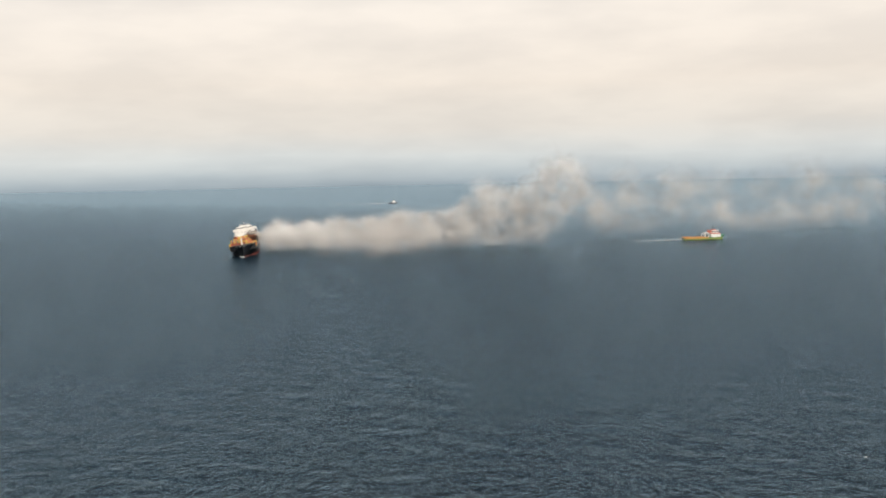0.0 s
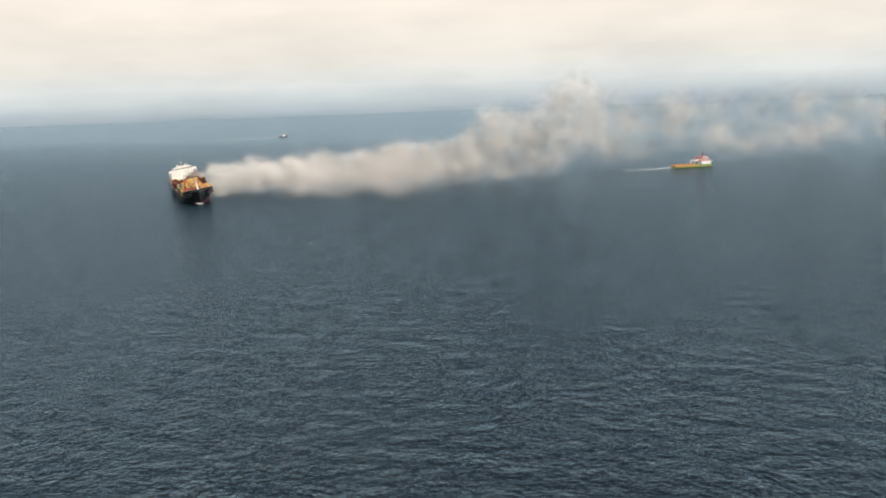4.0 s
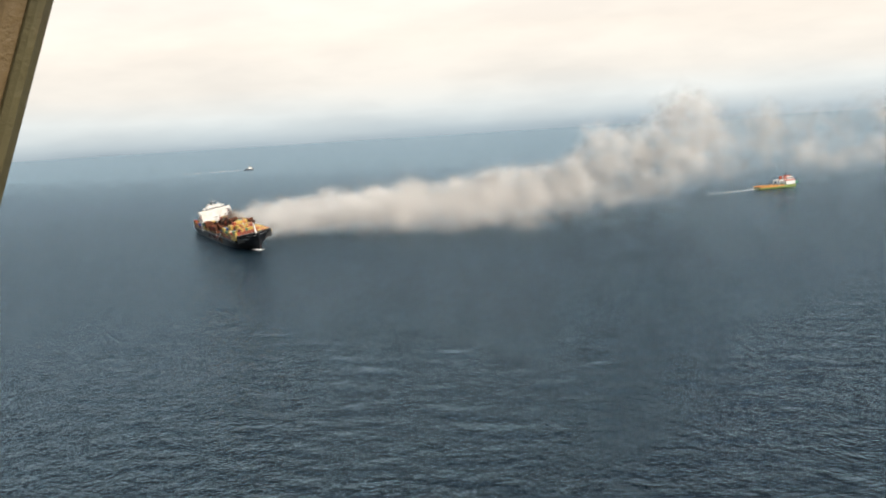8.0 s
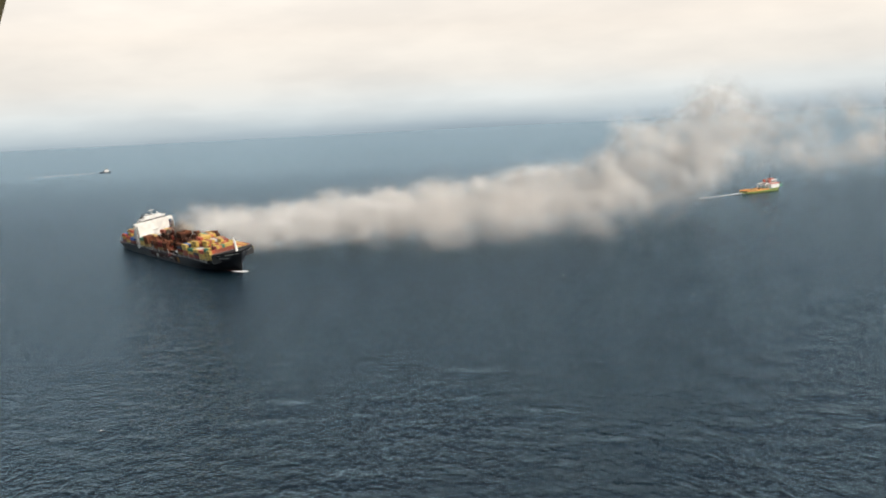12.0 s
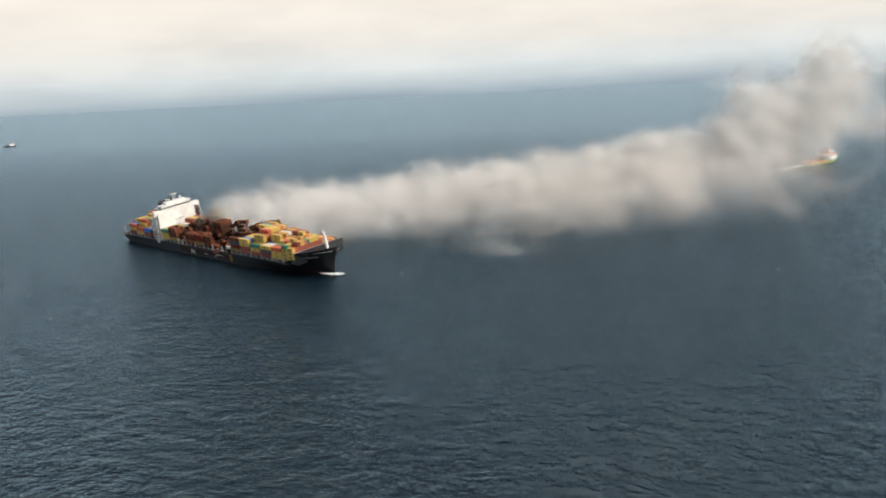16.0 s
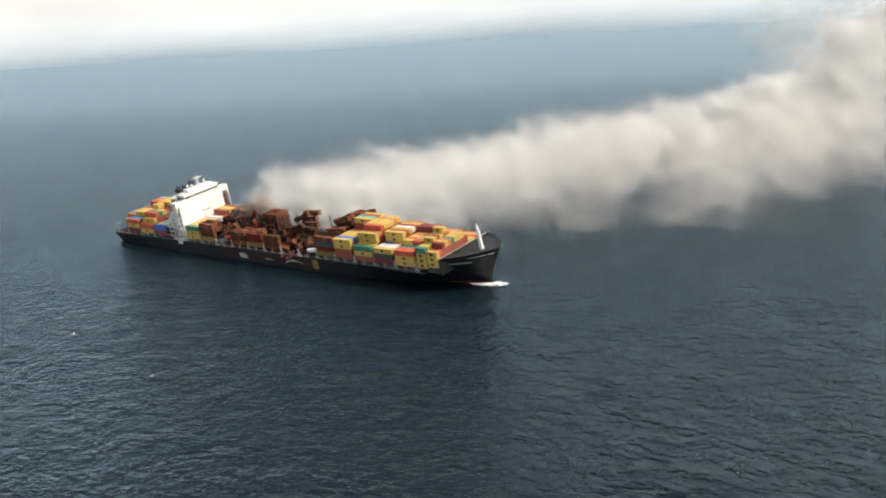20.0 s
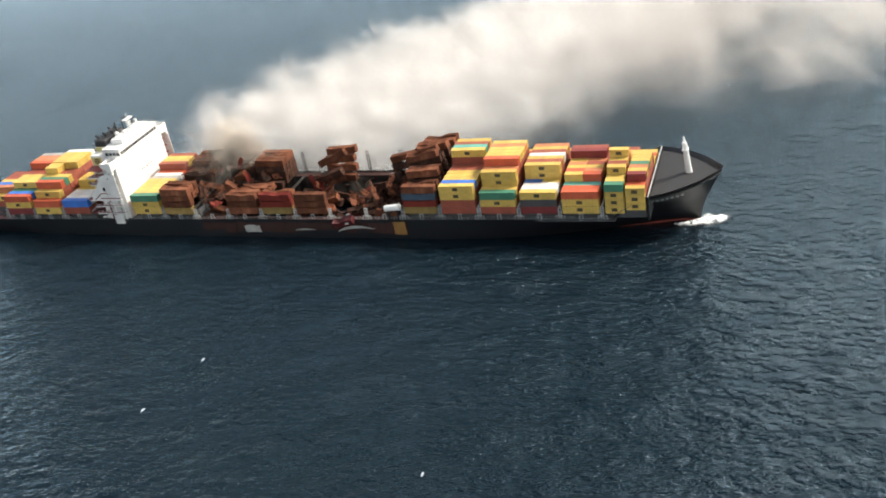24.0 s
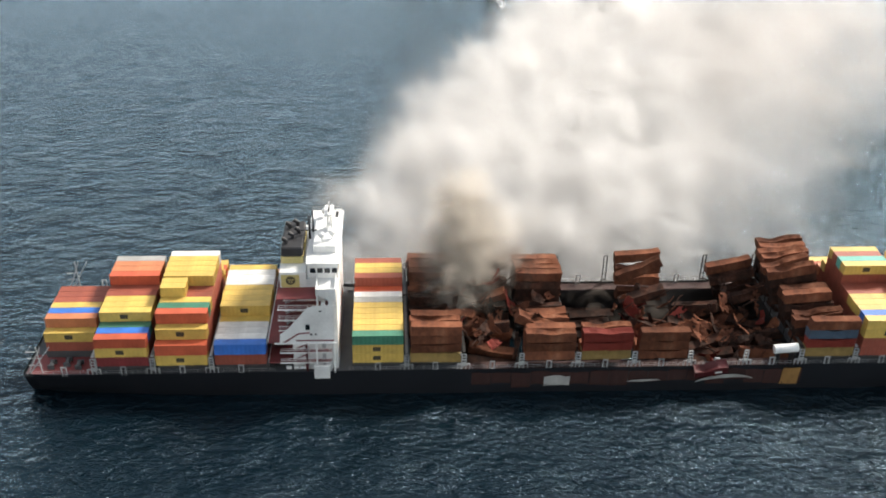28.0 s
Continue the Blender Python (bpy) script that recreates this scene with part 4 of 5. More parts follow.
        part("wing_post", cyl(bmesh.new(), (70.4, s * 19.9, DECK), (70.4, s * 19.9, 6.0), 0.25), M_WHITE, ship)
        part("wing_post", cyl(bmesh.new(), (74.6, s * 19.9, DECK), (74.6, s * 19.9, 6.0), 0.25), M_WHITE, ship)
        # the wing's end house: an open white frame between screen and bridge wing
        y0, y1 = sorted((s * 18.9, s * 20.0))
        end = part("wing_house", box(bmesh.new(), 70.9, 71.3, y0, y1, 16.6, 19.9), M_WHITE, ship, "white frame under the bridge wing's end")
        part("corner_post", box(bmesh.new(), 73.6, 74.7, y0, y1, 16.6, 19.9), M_WHITE, end)
        part("wing_locker", box(bmesh.new(), 71.9, 72.9, y0, y1, 16.6, 17.5, 0.05), M_WHITE, end)
    for s in (-1, 1):
        y0, y1 = sorted((s * 13.6, s * 18.4))
        lower = part("lower_house", box(bmesh.new(), 64.6, 73.85, y0, y1, DECK, 6.0, 0.06), M_WHITE, ship, "white lower house wall")
        y0, y1 = sorted((s * 18.41, s * 18.6))
        for k in range(3):
            z = DECK + 0.2 + 2.95 * k
            part("stair_rail", prism(bmesh.new(), [(65.2, z + 0.1), (65.6, z + 0.1), (70.6, z + 2.6), (70.2, z + 2.6)], y0, y1), M_REDDECK, lower, "red-brown stair stringer")
            part("house_door", box(bmesh.new(), 71.6, 72.5, y0, y1, z, z + 2.0), M_GREYRAIL, lower)
    # wheelhouse and wings
    wh = part("wheelhouse", box(bmesh.new(), 68.5, 75.8, -13.5, 12.6, 20.2, 24.2, 0.1), M_WHITE, ship, "white wheelhouse")
    for s in (-1, 1):
        bm = bmesh.new()
        y0, y1 = sorted((s * (13.3 if s < 0 else 12.6), s * (20.7 if s < 0 else 19.4)))
        box(bm, 70.8, 75.4, y0, y1, 19.9, 20.25)
        box(bm, 75.2, 75.4, y0, y1, 20.25, 21.6)
        box(bm, 70.8, 71.0, y0, y1, 20.25, 21.4)
        e0, e1 = sorted((s * (20.5 if s < 0 else 19.2), s * (20.7 if s < 0 else 19.4)))
        box(bm, 70.8, 75.4, e0, e1, 20.25, 21.6)
        prism(bm, [(73.9, 18.3), (75.3, 18.3), (75.4, 19.9), (71.6, 19.9)], y0, y1)
        part("bridge_wing", bm, M_WHITE, ship, "white open bridge wing")
    n = 15
    for i in range(n):
        y = -13.0 + 25.2 * (i + 0.5) / n
        part("bridge_window", box(bmesh.new(), 75.78, 75.84, y - 0.68, y + 0.68, 21.7, 23.0), M_GLASS, wh)
    for i in range(4):
        x = 69.2 + i * 1.7
        for s in (-1, 1):
            y0, y1 = (-13.54, -13.49) if s < 0 else (12.59, 12.64)
            part("bridge_window", box(bmesh.new(), x, x + 1.3, y0, y1, 21.7, 23.0), M_GLASS, wh)
    part("wheelhouse_roof", box(bmesh.new(), 68.2, 76.3, -14.0, 13.1, 24.2, 24.55, 0.08), M_WHITE, ship)
    part("top_deck", box(bmesh.new(), 69.8, 75.2, -9.0, 9.0, 24.55, 26.4, 0.1), M_WHITE, ship)
    railing(68.4, 76.1, -13.7, 24.55, ship, 1.6)
    railing(68.4, 76.1, 12.9, 24.55, ship, 1.6)
    # radar mast
    bm = bmesh.new()
    for dx, dy in ((-0.6, -0.9), (0.6, -0.9), (-0.6, 0.9), (0.6, 0.9)):
        cyl(bm, (73.4 + dx, dy, 26.4), (73.4 + dx * 0.5, dy * 0.5, 31.4), 0.14, 0.1, 8)
    for z in (27.6, 28.8, 30.0):
        box(bm, 72.7, 74.1, -1.0, 1.0, z, z + 0.1)
    box(bm, 72.3, 74.5, -2.6, 2.6, 31.3, 31.5)
    cyl(bm, (73.4, 0, 31.5), (73.4, 0, 33.8), 0.12, 0.06, 8)
    mast = part("radar_mast", bm, M_WHITE, ship, "white lattice radar mast")
    part("radar_scanner", box(bmesh.new(), 73.2, 73.6, -2.4, 0.6, 32.1, 32.4, 0.04), M_BLACK, mast)
    part("radar_scanner", box(bmesh.new(), 74.9, 75.6, -0.2, 2.2, 29.6, 29.9, 0.04), M_BLACK, mast)
    for x, y in ((71.8, -6.5), (72.0, 6.0), (74.2, -5.2)):
        bm = bmesh.new()
        cyl(bm, (x, y, 26.4), (x, y, 27.4), 0.25, seg=8)
        r = bmesh.ops.create_icosphere(bm, subdivisions=2, radius=0.85)
        bmesh.ops.translate(bm, verts=r["verts"], vec=(x, y, 28.0))
        part("radome", bm, M_WHITE, ship)
    # funnel
    part("funnel_casing", box(bmesh.new(), 61.9, 67.6, -13.5, 8.0, DECK, 17.6, 0.05), M_WHITE, ship, "white funnel casing")
    part("top_gallery", box(bmesh.new(), 61.4, 71.0, -18.7, -13.5, 17.62, 17.82), M_REDDECK, ship, "red-brown top gallery deck")
    fh = part("funnel_house", box(bmesh.new(), 61.9, 68.2, -13.7, 9.0, 17.65, 22.0, 0.12), M_WHITE, ship, "white house below the funnel")
    fu = part("funnel", box(bmesh.new(), 62.1, 67.4, -9.6, 4.4, 22.0, 23.7, 0.15), M_BUFF, ship, "buff yellow funnel band")
    part("funnel_top", box(bmesh.new(), 62.2, 67.3, -9.4, 4.2, 23.7, 26.2, 0.3), M_BLACK, fu, "black funnel top")
    for x, y in ((63.2, -7.2), (64.6, -4.5), (66.0, -2.0), (63.6, 0.6), (65.4, 2.0)):
        bm = bmesh.new()
        cyl(bm, (x, y, 26.1), (x, y, 27.3), 0.5, seg=10)
        cyl(bm, (x, y, 27.1), (x - 0.9, y, 27.7), 0.5, seg=10)
        part("exhaust_pipe", bm, M_BLACK, fu)
    lg = part("funnel_panel", box(bmesh.new(), 62.3, 66.6, -13.78, -13.7, 17.9, 21.3), M_BUFF, fh, "buff panel with a round dark mark")
    part("round_mark", cyl(bmesh.new(), (64.5, -13.77, 19.8), (64.5, -13.84, 19.8), 1.15, seg=24), M_LOGO, lg, "dark round mark")
    for i, (dx, dz) in enumerate(((-0.5, 0.25), (0.0, 0.25), (0.5, 0.25), (-0.3, -0.35), (0.3, -0.35))):
        part("mark_bar", box(bmesh.new(), 64.5 + dx - 0.16, 64.5 + dx + 0.16, -13.88, -13.83, 19.8 + dz - 0.2, 19.8 + dz + 0.2), M_BUFF, lg)
    bm = bmesh.new()
    cyl(bm, (68.6, -1.8, 20.0), (68.6, -1.8, 31.0), 0.35, 0.25)
    cyl(bm, (69.2, 1.6, 20.0), (69.2, 1.6, 30.4), 0.3, 0.2)
    box(bm, 66.8, 70.6, -4.5, -4.3, 28.2, 28.4)
    part("signal_mast", bm, M_BLACK, ship, "dark twin signal masts")
    # boarding platform and rafts at the side
    part("gangway_platform", box(bmesh.new(), 69.6, 73.4, -20.9, -20.2, -3.9, -0.2, 0.05), M_WHITE, ship, "white boarding platform")
    for x in (62.8, 64.6, 66.2):
        part("life_raft", cyl(bmesh.new(), (x, -19.0, DECK + 1.0), (x + 1.2, -19.0, DECK + 1.0), 0.45), M_WHITE, ship)
    for x in (70.2, 72.4):
        part("deck_locker", box(bmesh.new(), x, x + 1.5, -19.6, -18.4, DECK, DECK + 2.2, 0.05), M_WHITE, ship)
    part("davit", cyl(bmesh.new(), (67.9, -19.2, DECK), (67.9, -19.2, 4.8), 0.3), M_RED, ship)


build_house()


# ---- bow and stern fittings ----
def build_ends():
    bm = bmesh.new()
    cyl(bm, (285.9, 0, 4.4), (284.9, 0, 15.2), 1.15, 0.75, 16)
    fm = part("foremast", bm, M_WHITE, ship, "white tapered foremast")
    bm = bmesh.new()
    box(bm, 284.0, 286.1, -1.3, 1.3, 13.0, 13.2)
    part("light_platform", bm, M_WHITE, fm)
    bm = bmesh.new()
    cyl(bm, (285.0, 0, 15.0), (284.7, 0, 17.4), 0.4, 0.25)
    box(bm, 284.2, 285.3, -0.9, 0.9, 15.4, 15.6)
    part("top_light", bm, M_WHITE, fm)
    for x in (276.8, 280.0, 285.5, 287.6, 289.6, 292.4):
        for s in (-1, 1):
            y = s * HALF(x, 4.2)
            y2 = s * HALF(x + 2.0, 4.2)
            bm = bmesh.new()
            d = (Vector((x + 2.0, y2, 0)) - Vector((x, y, 0))).normalized()
            o = Vector((-d.y, d.x, 0)) * (-0.03 if s < 0 else 0.03) * -1
            pts = [Vector((x, y, 3.9)), Vector((x + 2.0, y2, 3.9)), Vector((x + 2.0, y2, 4.5)), Vector((x, y, 4.5))]
            out = Vector((-d.y, d.x, 0)) * (1 if s > 0 else -1) * 0.24
            v = [bm.verts.new(p + out) for p in pts] + [bm.verts.new(p - out) for p in pts]
            for q in ((0, 1, 2, 3), (7, 6, 5, 4), (0, 4, 5, 1), (1, 5, 6, 2), (2, 6, 7, 3), (3, 7, 4, 0)):
                bm.faces.new([v[i] for i in q])
            bmesh.ops.recalc_face_normals(bm, faces=bm.faces)
            part("mooring_opening", bm, M_WHITE, ship)
    # plain bars where the ship's name stands
    for i in range(12):
        x = 266.5 + i * 1.5 + (0.9 if i > 2 else 0)
        y = HALF(x, 0.6)
        y2 = HALF(x + 0.9, 0.6)
        bm = bmesh.new()
        v = [bm.verts.new(p) for p in ((x, -y - 0.06, 0.3), (x + 0.9, -y2 - 0.06, 0.3), (x + 0.9, -HALF(x + 0.9, 1.4) - 0.06, 1.4), (x, -HALF(x, 1.4) - 0.06, 1.4))]
        w = [bm.verts.new(q.co + Vector((0, 0.3, 0))) for q in v]
        for q in ((0, 1, 2, 3), (0, 4, 5, 1), (1, 5, 6, 2), (2, 6, 7, 3), (3, 7, 4, 0)):
            bm.faces.new([(v + w)[k] for k in q])
        part("name_bar", bm, M_GREYRAIL, ship, "pale painted bar")
    for s in (-1, 1):
        bm = bmesh.new()
        xs = [236, 250, 262, 264, 266.5, 269, 272, 274.5]
        prev = None
        for x in xs:
            y, z = s * HALF(x, table(x, TOP_EDGE)), table(x, TOP_EDGE)
            ring = [bm.verts.new((x, y + dy, z + dz)) for dy, dz in ((-0.16, 0), (0.16, 0), (0.16, 0.2), (-0.16, 0.2))]
            if prev:
                for k in range(4):
                    bm.faces.new((prev[k], prev[(k + 1) % 4], ring[(k + 1) % 4], ring[k]))
            else:
                bm.faces.new(ring)
            prev = ring
        bm.faces.new(prev[::-1])
        bmesh.ops.recalc_face_normals(bm, faces=bm.faces)
        part("rail_cap", bm, M_DECK, ship, "dull rail cap along the hull's edge")
    # stern frame, winches and mooring deck
    bm = bmesh.new()
    box(bm, 0.6, 16.4, -19.0, -11.0, DECK, DECK + 0.12)
    part("mooring_deck", bm, M_REDDECK, ship, "red-brown mooring deck at the stern")
    for y in (-18.6, 17.5):
        bm = bmesh.new()
        for x, x2 in ((1.0, 4.6), (4.4, 3.6), (1.4, 2.6)):
            cyl(bm, (x, y, DECK), (x2 if x2 != 2.6 else 6.8, y + 0.8, 6.6 if y > 0 else 4.4), 0.16, 0.12, 6)
        for z in (-0.5, 1.5, 3.4):
            box(bm, 1.4, 4.6, y, y + 0.15, z, z + 0.16)
        part("stern_frame", bm, M_GREYRAIL, ship, "grey steel stern gantry frame")
    for x, y in ((6, -16), (9.5, -15), (12.5, -16.2)):
        bm = bmesh.new()
        cyl(bm, (x, y - 1, DECK + 0.9), (x, y + 1, DECK + 0.9), 0.6)
        box(bm, x - 0.8, x + 0.8, y - 1.3, y - 1.0, DECK, DECK + 1.3)
        box(bm, x - 0.8, x + 0.8, y + 1.0, y + 1.3, DECK, DECK + 1.3)
        part("mooring_winch", bm, M_DECK, ship)


build_ends()


# ---- fire damage along the side ----
def bent_sheet(name, mat_, x0, x1, z0, z1, out, curl, seed, label):
    bm = bmesh.new()
    nx = 12
    grid = []
    for i in range(nx + 1):
        t = i / nx
        x = x0 + (x1 - x0) * t
        arch = math.sin(math.pi * t) * curl
        rowv = []
        for j in range(3):
            s = j / 2
            n = noise.noise(Vector((x * 0.4, j * 0.9, seed)))
            rowv.append(bm.verts.new((x, -20.15 - out * s - 0.25 * abs(n), z0 + (z1 - z0) * s + arch + 0.35 * n)))
        grid.append(rowv)
    for a in range(nx):
        for b in range(2):
            bm.faces.new((grid[a][b], grid[a + 1][b], grid[a + 1][b + 1], grid[a][b + 1]))
    r = bmesh.ops.extrude_face_region(bm, geom=bm.faces[:])
    for v in r["geom"]:
        if isinstance(v, bmesh.types.BMVert):
            v.co.y += 0.12
    bmesh.ops.recalc_face_normals(bm, faces=bm.faces)
    ob = part(name, bm, mat_, ship, label)
    return ob


def curled_plate(x0, x1, z0, rise, wide):
    """A strip of plating torn off the side and curled up into a crescent."""
    bm = bmesh.new()
    prev, n = None, 14
    for i in range(n + 1):
        t = i / n
        w = wide * math.sin(math.pi * min(0.93, 0.07 + t * 0.93)) ** 0.7
        x, z, y = x0 + (x1 - x0) * t, z0 + rise * math.sin(math.pi * t * 0.85) ** 0.8 - 0.4 * t, -20.35 - 0.9 * math.sin(math.pi * t)
        ring = [bm.verts.new(p) for p in ((x, y, z - w / 2), (x, y - 0.3, z + w / 2), (x, y - 0.2, z + w / 2), (x, y + 0.1, z - w / 2))]
        if prev:
            for k in range(4):
                bm.faces.new((prev[k], prev[(k + 1) % 4], ring[(k + 1) % 4], ring[k]))
        else:
            bm.faces.new(ring)
        prev = ring
    bm.faces.new(prev[::-1])
    bmesh.ops.recalc_face_normals(bm, faces=bm.faces)
    return part("torn_plate", bm, M_SILVER, ship, "curled crescent of bare torn metal")


def build_damage():
    rng = random.Random(5)
    for i in range(17):
        x = 108 + i * 4.9
        bent_sheet("scorched_plate", M_SCORCH, x, x + 4.7, -7.4 + rng.uniform(-0.8, 0.8), -3.2 + rng.uniform(-0.5, 0.0), rng.uniform(0.02, 0.35), 0.1, i, "scorched red-brown hull plate")
    curled_plate(164.2, 178.6, -7.0, 2.6, 1.25)
    curled_plate(147.0, 155.4, -6.6, 1.2, 0.9)
    bent_sheet("torn_plate", M_SILVER, 126.0, 132.4, -7.8, -4.6, 0.5, 0.3, 9, "torn sheet of bare metal")
    bent_sheet("torn_plate", M_OCHRE, 186.0, 190.4, -8.3, -3.0, 0.55, 0.05, 7, "ochre scorched patch on the hull")
    r = wreck(1, "R", 163.6, -20.3, -4.6, 24, -12, -3, "crushed red container hanging over the ship's side")
    r.data = crumpled(7, 8.2, 0.9)
    r.material_slots[0].link = "OBJECT"
    r.material_slots[0].material = M_RED
    part("white_mark", box(bmesh.new(), 4.8, 6.6, -1.36, -1.30, 0.9, 1.6), M_WHITE, r, "small white mark")
    bm = bmesh.new()
    cyl(bm, (183.4, -18.9, 1.5), (189.2, -19.2, 2.2), 1.15, seg=18)
    tank = tagged(part("tank_cylinder", bm, M_WHITE, None, m=SHIP), "scorched white tank lying on the ship's side deck", "tank")
    part("tank_cradle", box(bmesh.new(), 184.3, 184.7, -20, -17.8, DECK, 0.9), M_SOOT, ship)
    part("tank_cradle", box(bmesh.new(), 188.0, 188.4, -20, -17.8, DECK, 1.3), M_SOOT, ship)


build_damage()
# ---- froth ----
def froth(name, label, mat_, pts, widths, z=0.35, seed=0, parent=None):
    """A low patch of white water along a line; it thins out to its rim."""
    rng = np.random.RandomState(seed)
    bm = bmesh.new()
    lay = bm.verts.layers.float.new("thin")
    n, rows = 26, []
    for i in range(n + 1):
        t = i / n
        k = t * (len(pts) - 1)
        a = min(int(k), len(pts) - 2)
        p = Vector((*pts[a], 0)).lerp(Vector((*pts[a + 1], 0)), k - a)
        d = (Vector((*pts[a + 1], 0)) - Vector((*pts[a], 0))).normalized()
        o = Vector((-d.y, d.x, 0))
        w = np.interp(t, np.linspace(0, 1, len(widths)), widths)
        row = []
        for j in range(7):
            s = j / 3 - 1
            q = p + o * (s * w * (1 + 0.25 * rng.randn() * (abs(s) > 0.9)))
            v = bm.verts.new((q.x, q.y, z + 0.9 * (1 - s * s) * (0.4 + 0.6 * rng.rand())))
            v[lay] = max(0.0, 1 - s * s) * min(1.0, 6 * t + 0.35, 5 * (1 - t) + 0.05)
            row.append(v)
        rows.append(row)
    for a in range(n):
        for b in range(6):
            bm.faces.new((rows[a][b], rows[a + 1][b], rows[a + 1][b + 1], rows[a][b + 1]))
    ob = part(name, bm, mat_, parent)
    ob.data.shade_smooth()
    if parent is None:
        ob.scale = (S, S, S)
        tagged(ob, label, "foam", kind="stuff")
    return ob


froth("bow_wave", "white froth thrown up at the ship's stem", M_FOAM, [(281, -5.0), (287, -3.0), (290.5, -0.4), (292.0, 6)], [1.0, 2.6, 3.6, 2.0], 0.9, 1)
froth("bow_wave", "white froth running ahead of the ship's stem", M_FOAM, [(287.5, -2.5), (291, -0.5), (294.5, 1.5), (297.5, 5)], [2.2, 4.4, 4.0, 2.0], 0.9, 2)
froth("stern_wash", "thin streaks of froth behind the ship's stern", M_WAKE, [(-2, 6), (-40, 14), (-95, 20)], [5, 8, 4], 0.5, 3)


def build_whitecaps():
    """A few small breaking crests scattered over the open water."""
    rng = np.random.RandomState(17)
    bm = bmesh.new()
    lay = bm.verts.layers.float.new("thin")
    for _ in range(40):
        x, y = rng.uniform(-250, 1500), rng.uniform(-330, 620)
        if -40 < x < 340 and -45 < y < 70:
            continue
        long, wide, a = rng.uniform(0.6, 1.6), rng.uniform(0.2, 0.4), rng.uniform(-0.5, 0.5) + 1.3
        mid = bm.verts.new((x, y, 0.75))
        mid[lay] = 1.0
        ring = []
        for k in range(8):
            u = math.pi * k / 4
            px, py = long * math.cos(u) * rng.uniform(0.7, 1.2), wide * math.sin(u) * rng.uniform(0.7, 1.2)
            v = bm.verts.new((x + px * math.cos(a) - py * math.sin(a), y + px * math.sin(a) + py * math.cos(a), 0.5))
            v[lay] = 0.25
            ring.append(v)
        for k in range(8):
            bm.faces.new((mid, ring[k], ring[(k + 1) % 8]))
    ob = part("whitecaps", bm, M_FOAM)
    ob.scale = (S, S, S)
    return tagged(ob, "scattered small white breaking crests on the sea", "foam", kind="stuff")


whitecaps = build_whitecaps()


# ---- the supply vessel and the tug ----
def vessel_hull(bm, length, half, z0, z1, rise):
    xs = [0, 0.06, 0.2, 0.45, 0.68, 0.8, 0.9, 0.96, 1.0]
    hb = [0.86, 0.97, 1, 1, 1, 0.9, 0.62, 0.32, 0.03]
    rows = []
    for t, b in zip(xs, hb):
        top = z1 + rise * max(0.0, (t - 0.6) / 0.4) ** 1.2
        x = t * length
        rows.append([Vector((x * 0.985, -half * b * 0.75, z0)), Vector((x, -half * b, top)), Vector((x, half * b, top)), Vector((x * 0.985, half * b * 0.75, z0))])
    vs = [[bm.verts.new(p) for p in r] for r in rows]
    for a in range(len(vs) - 1):
        for k in range(4):
            j = (k + 1) % 4
            bm.faces.new((vs[a][k], vs[a + 1][k], vs[a + 1][j], vs[a][j]))
    bm.faces.new(vs[0])
    bm.faces.new(vs[-1][::-1])
    bmesh.ops.recalc_face_normals(bm, faces=bm.faces)
    return bm


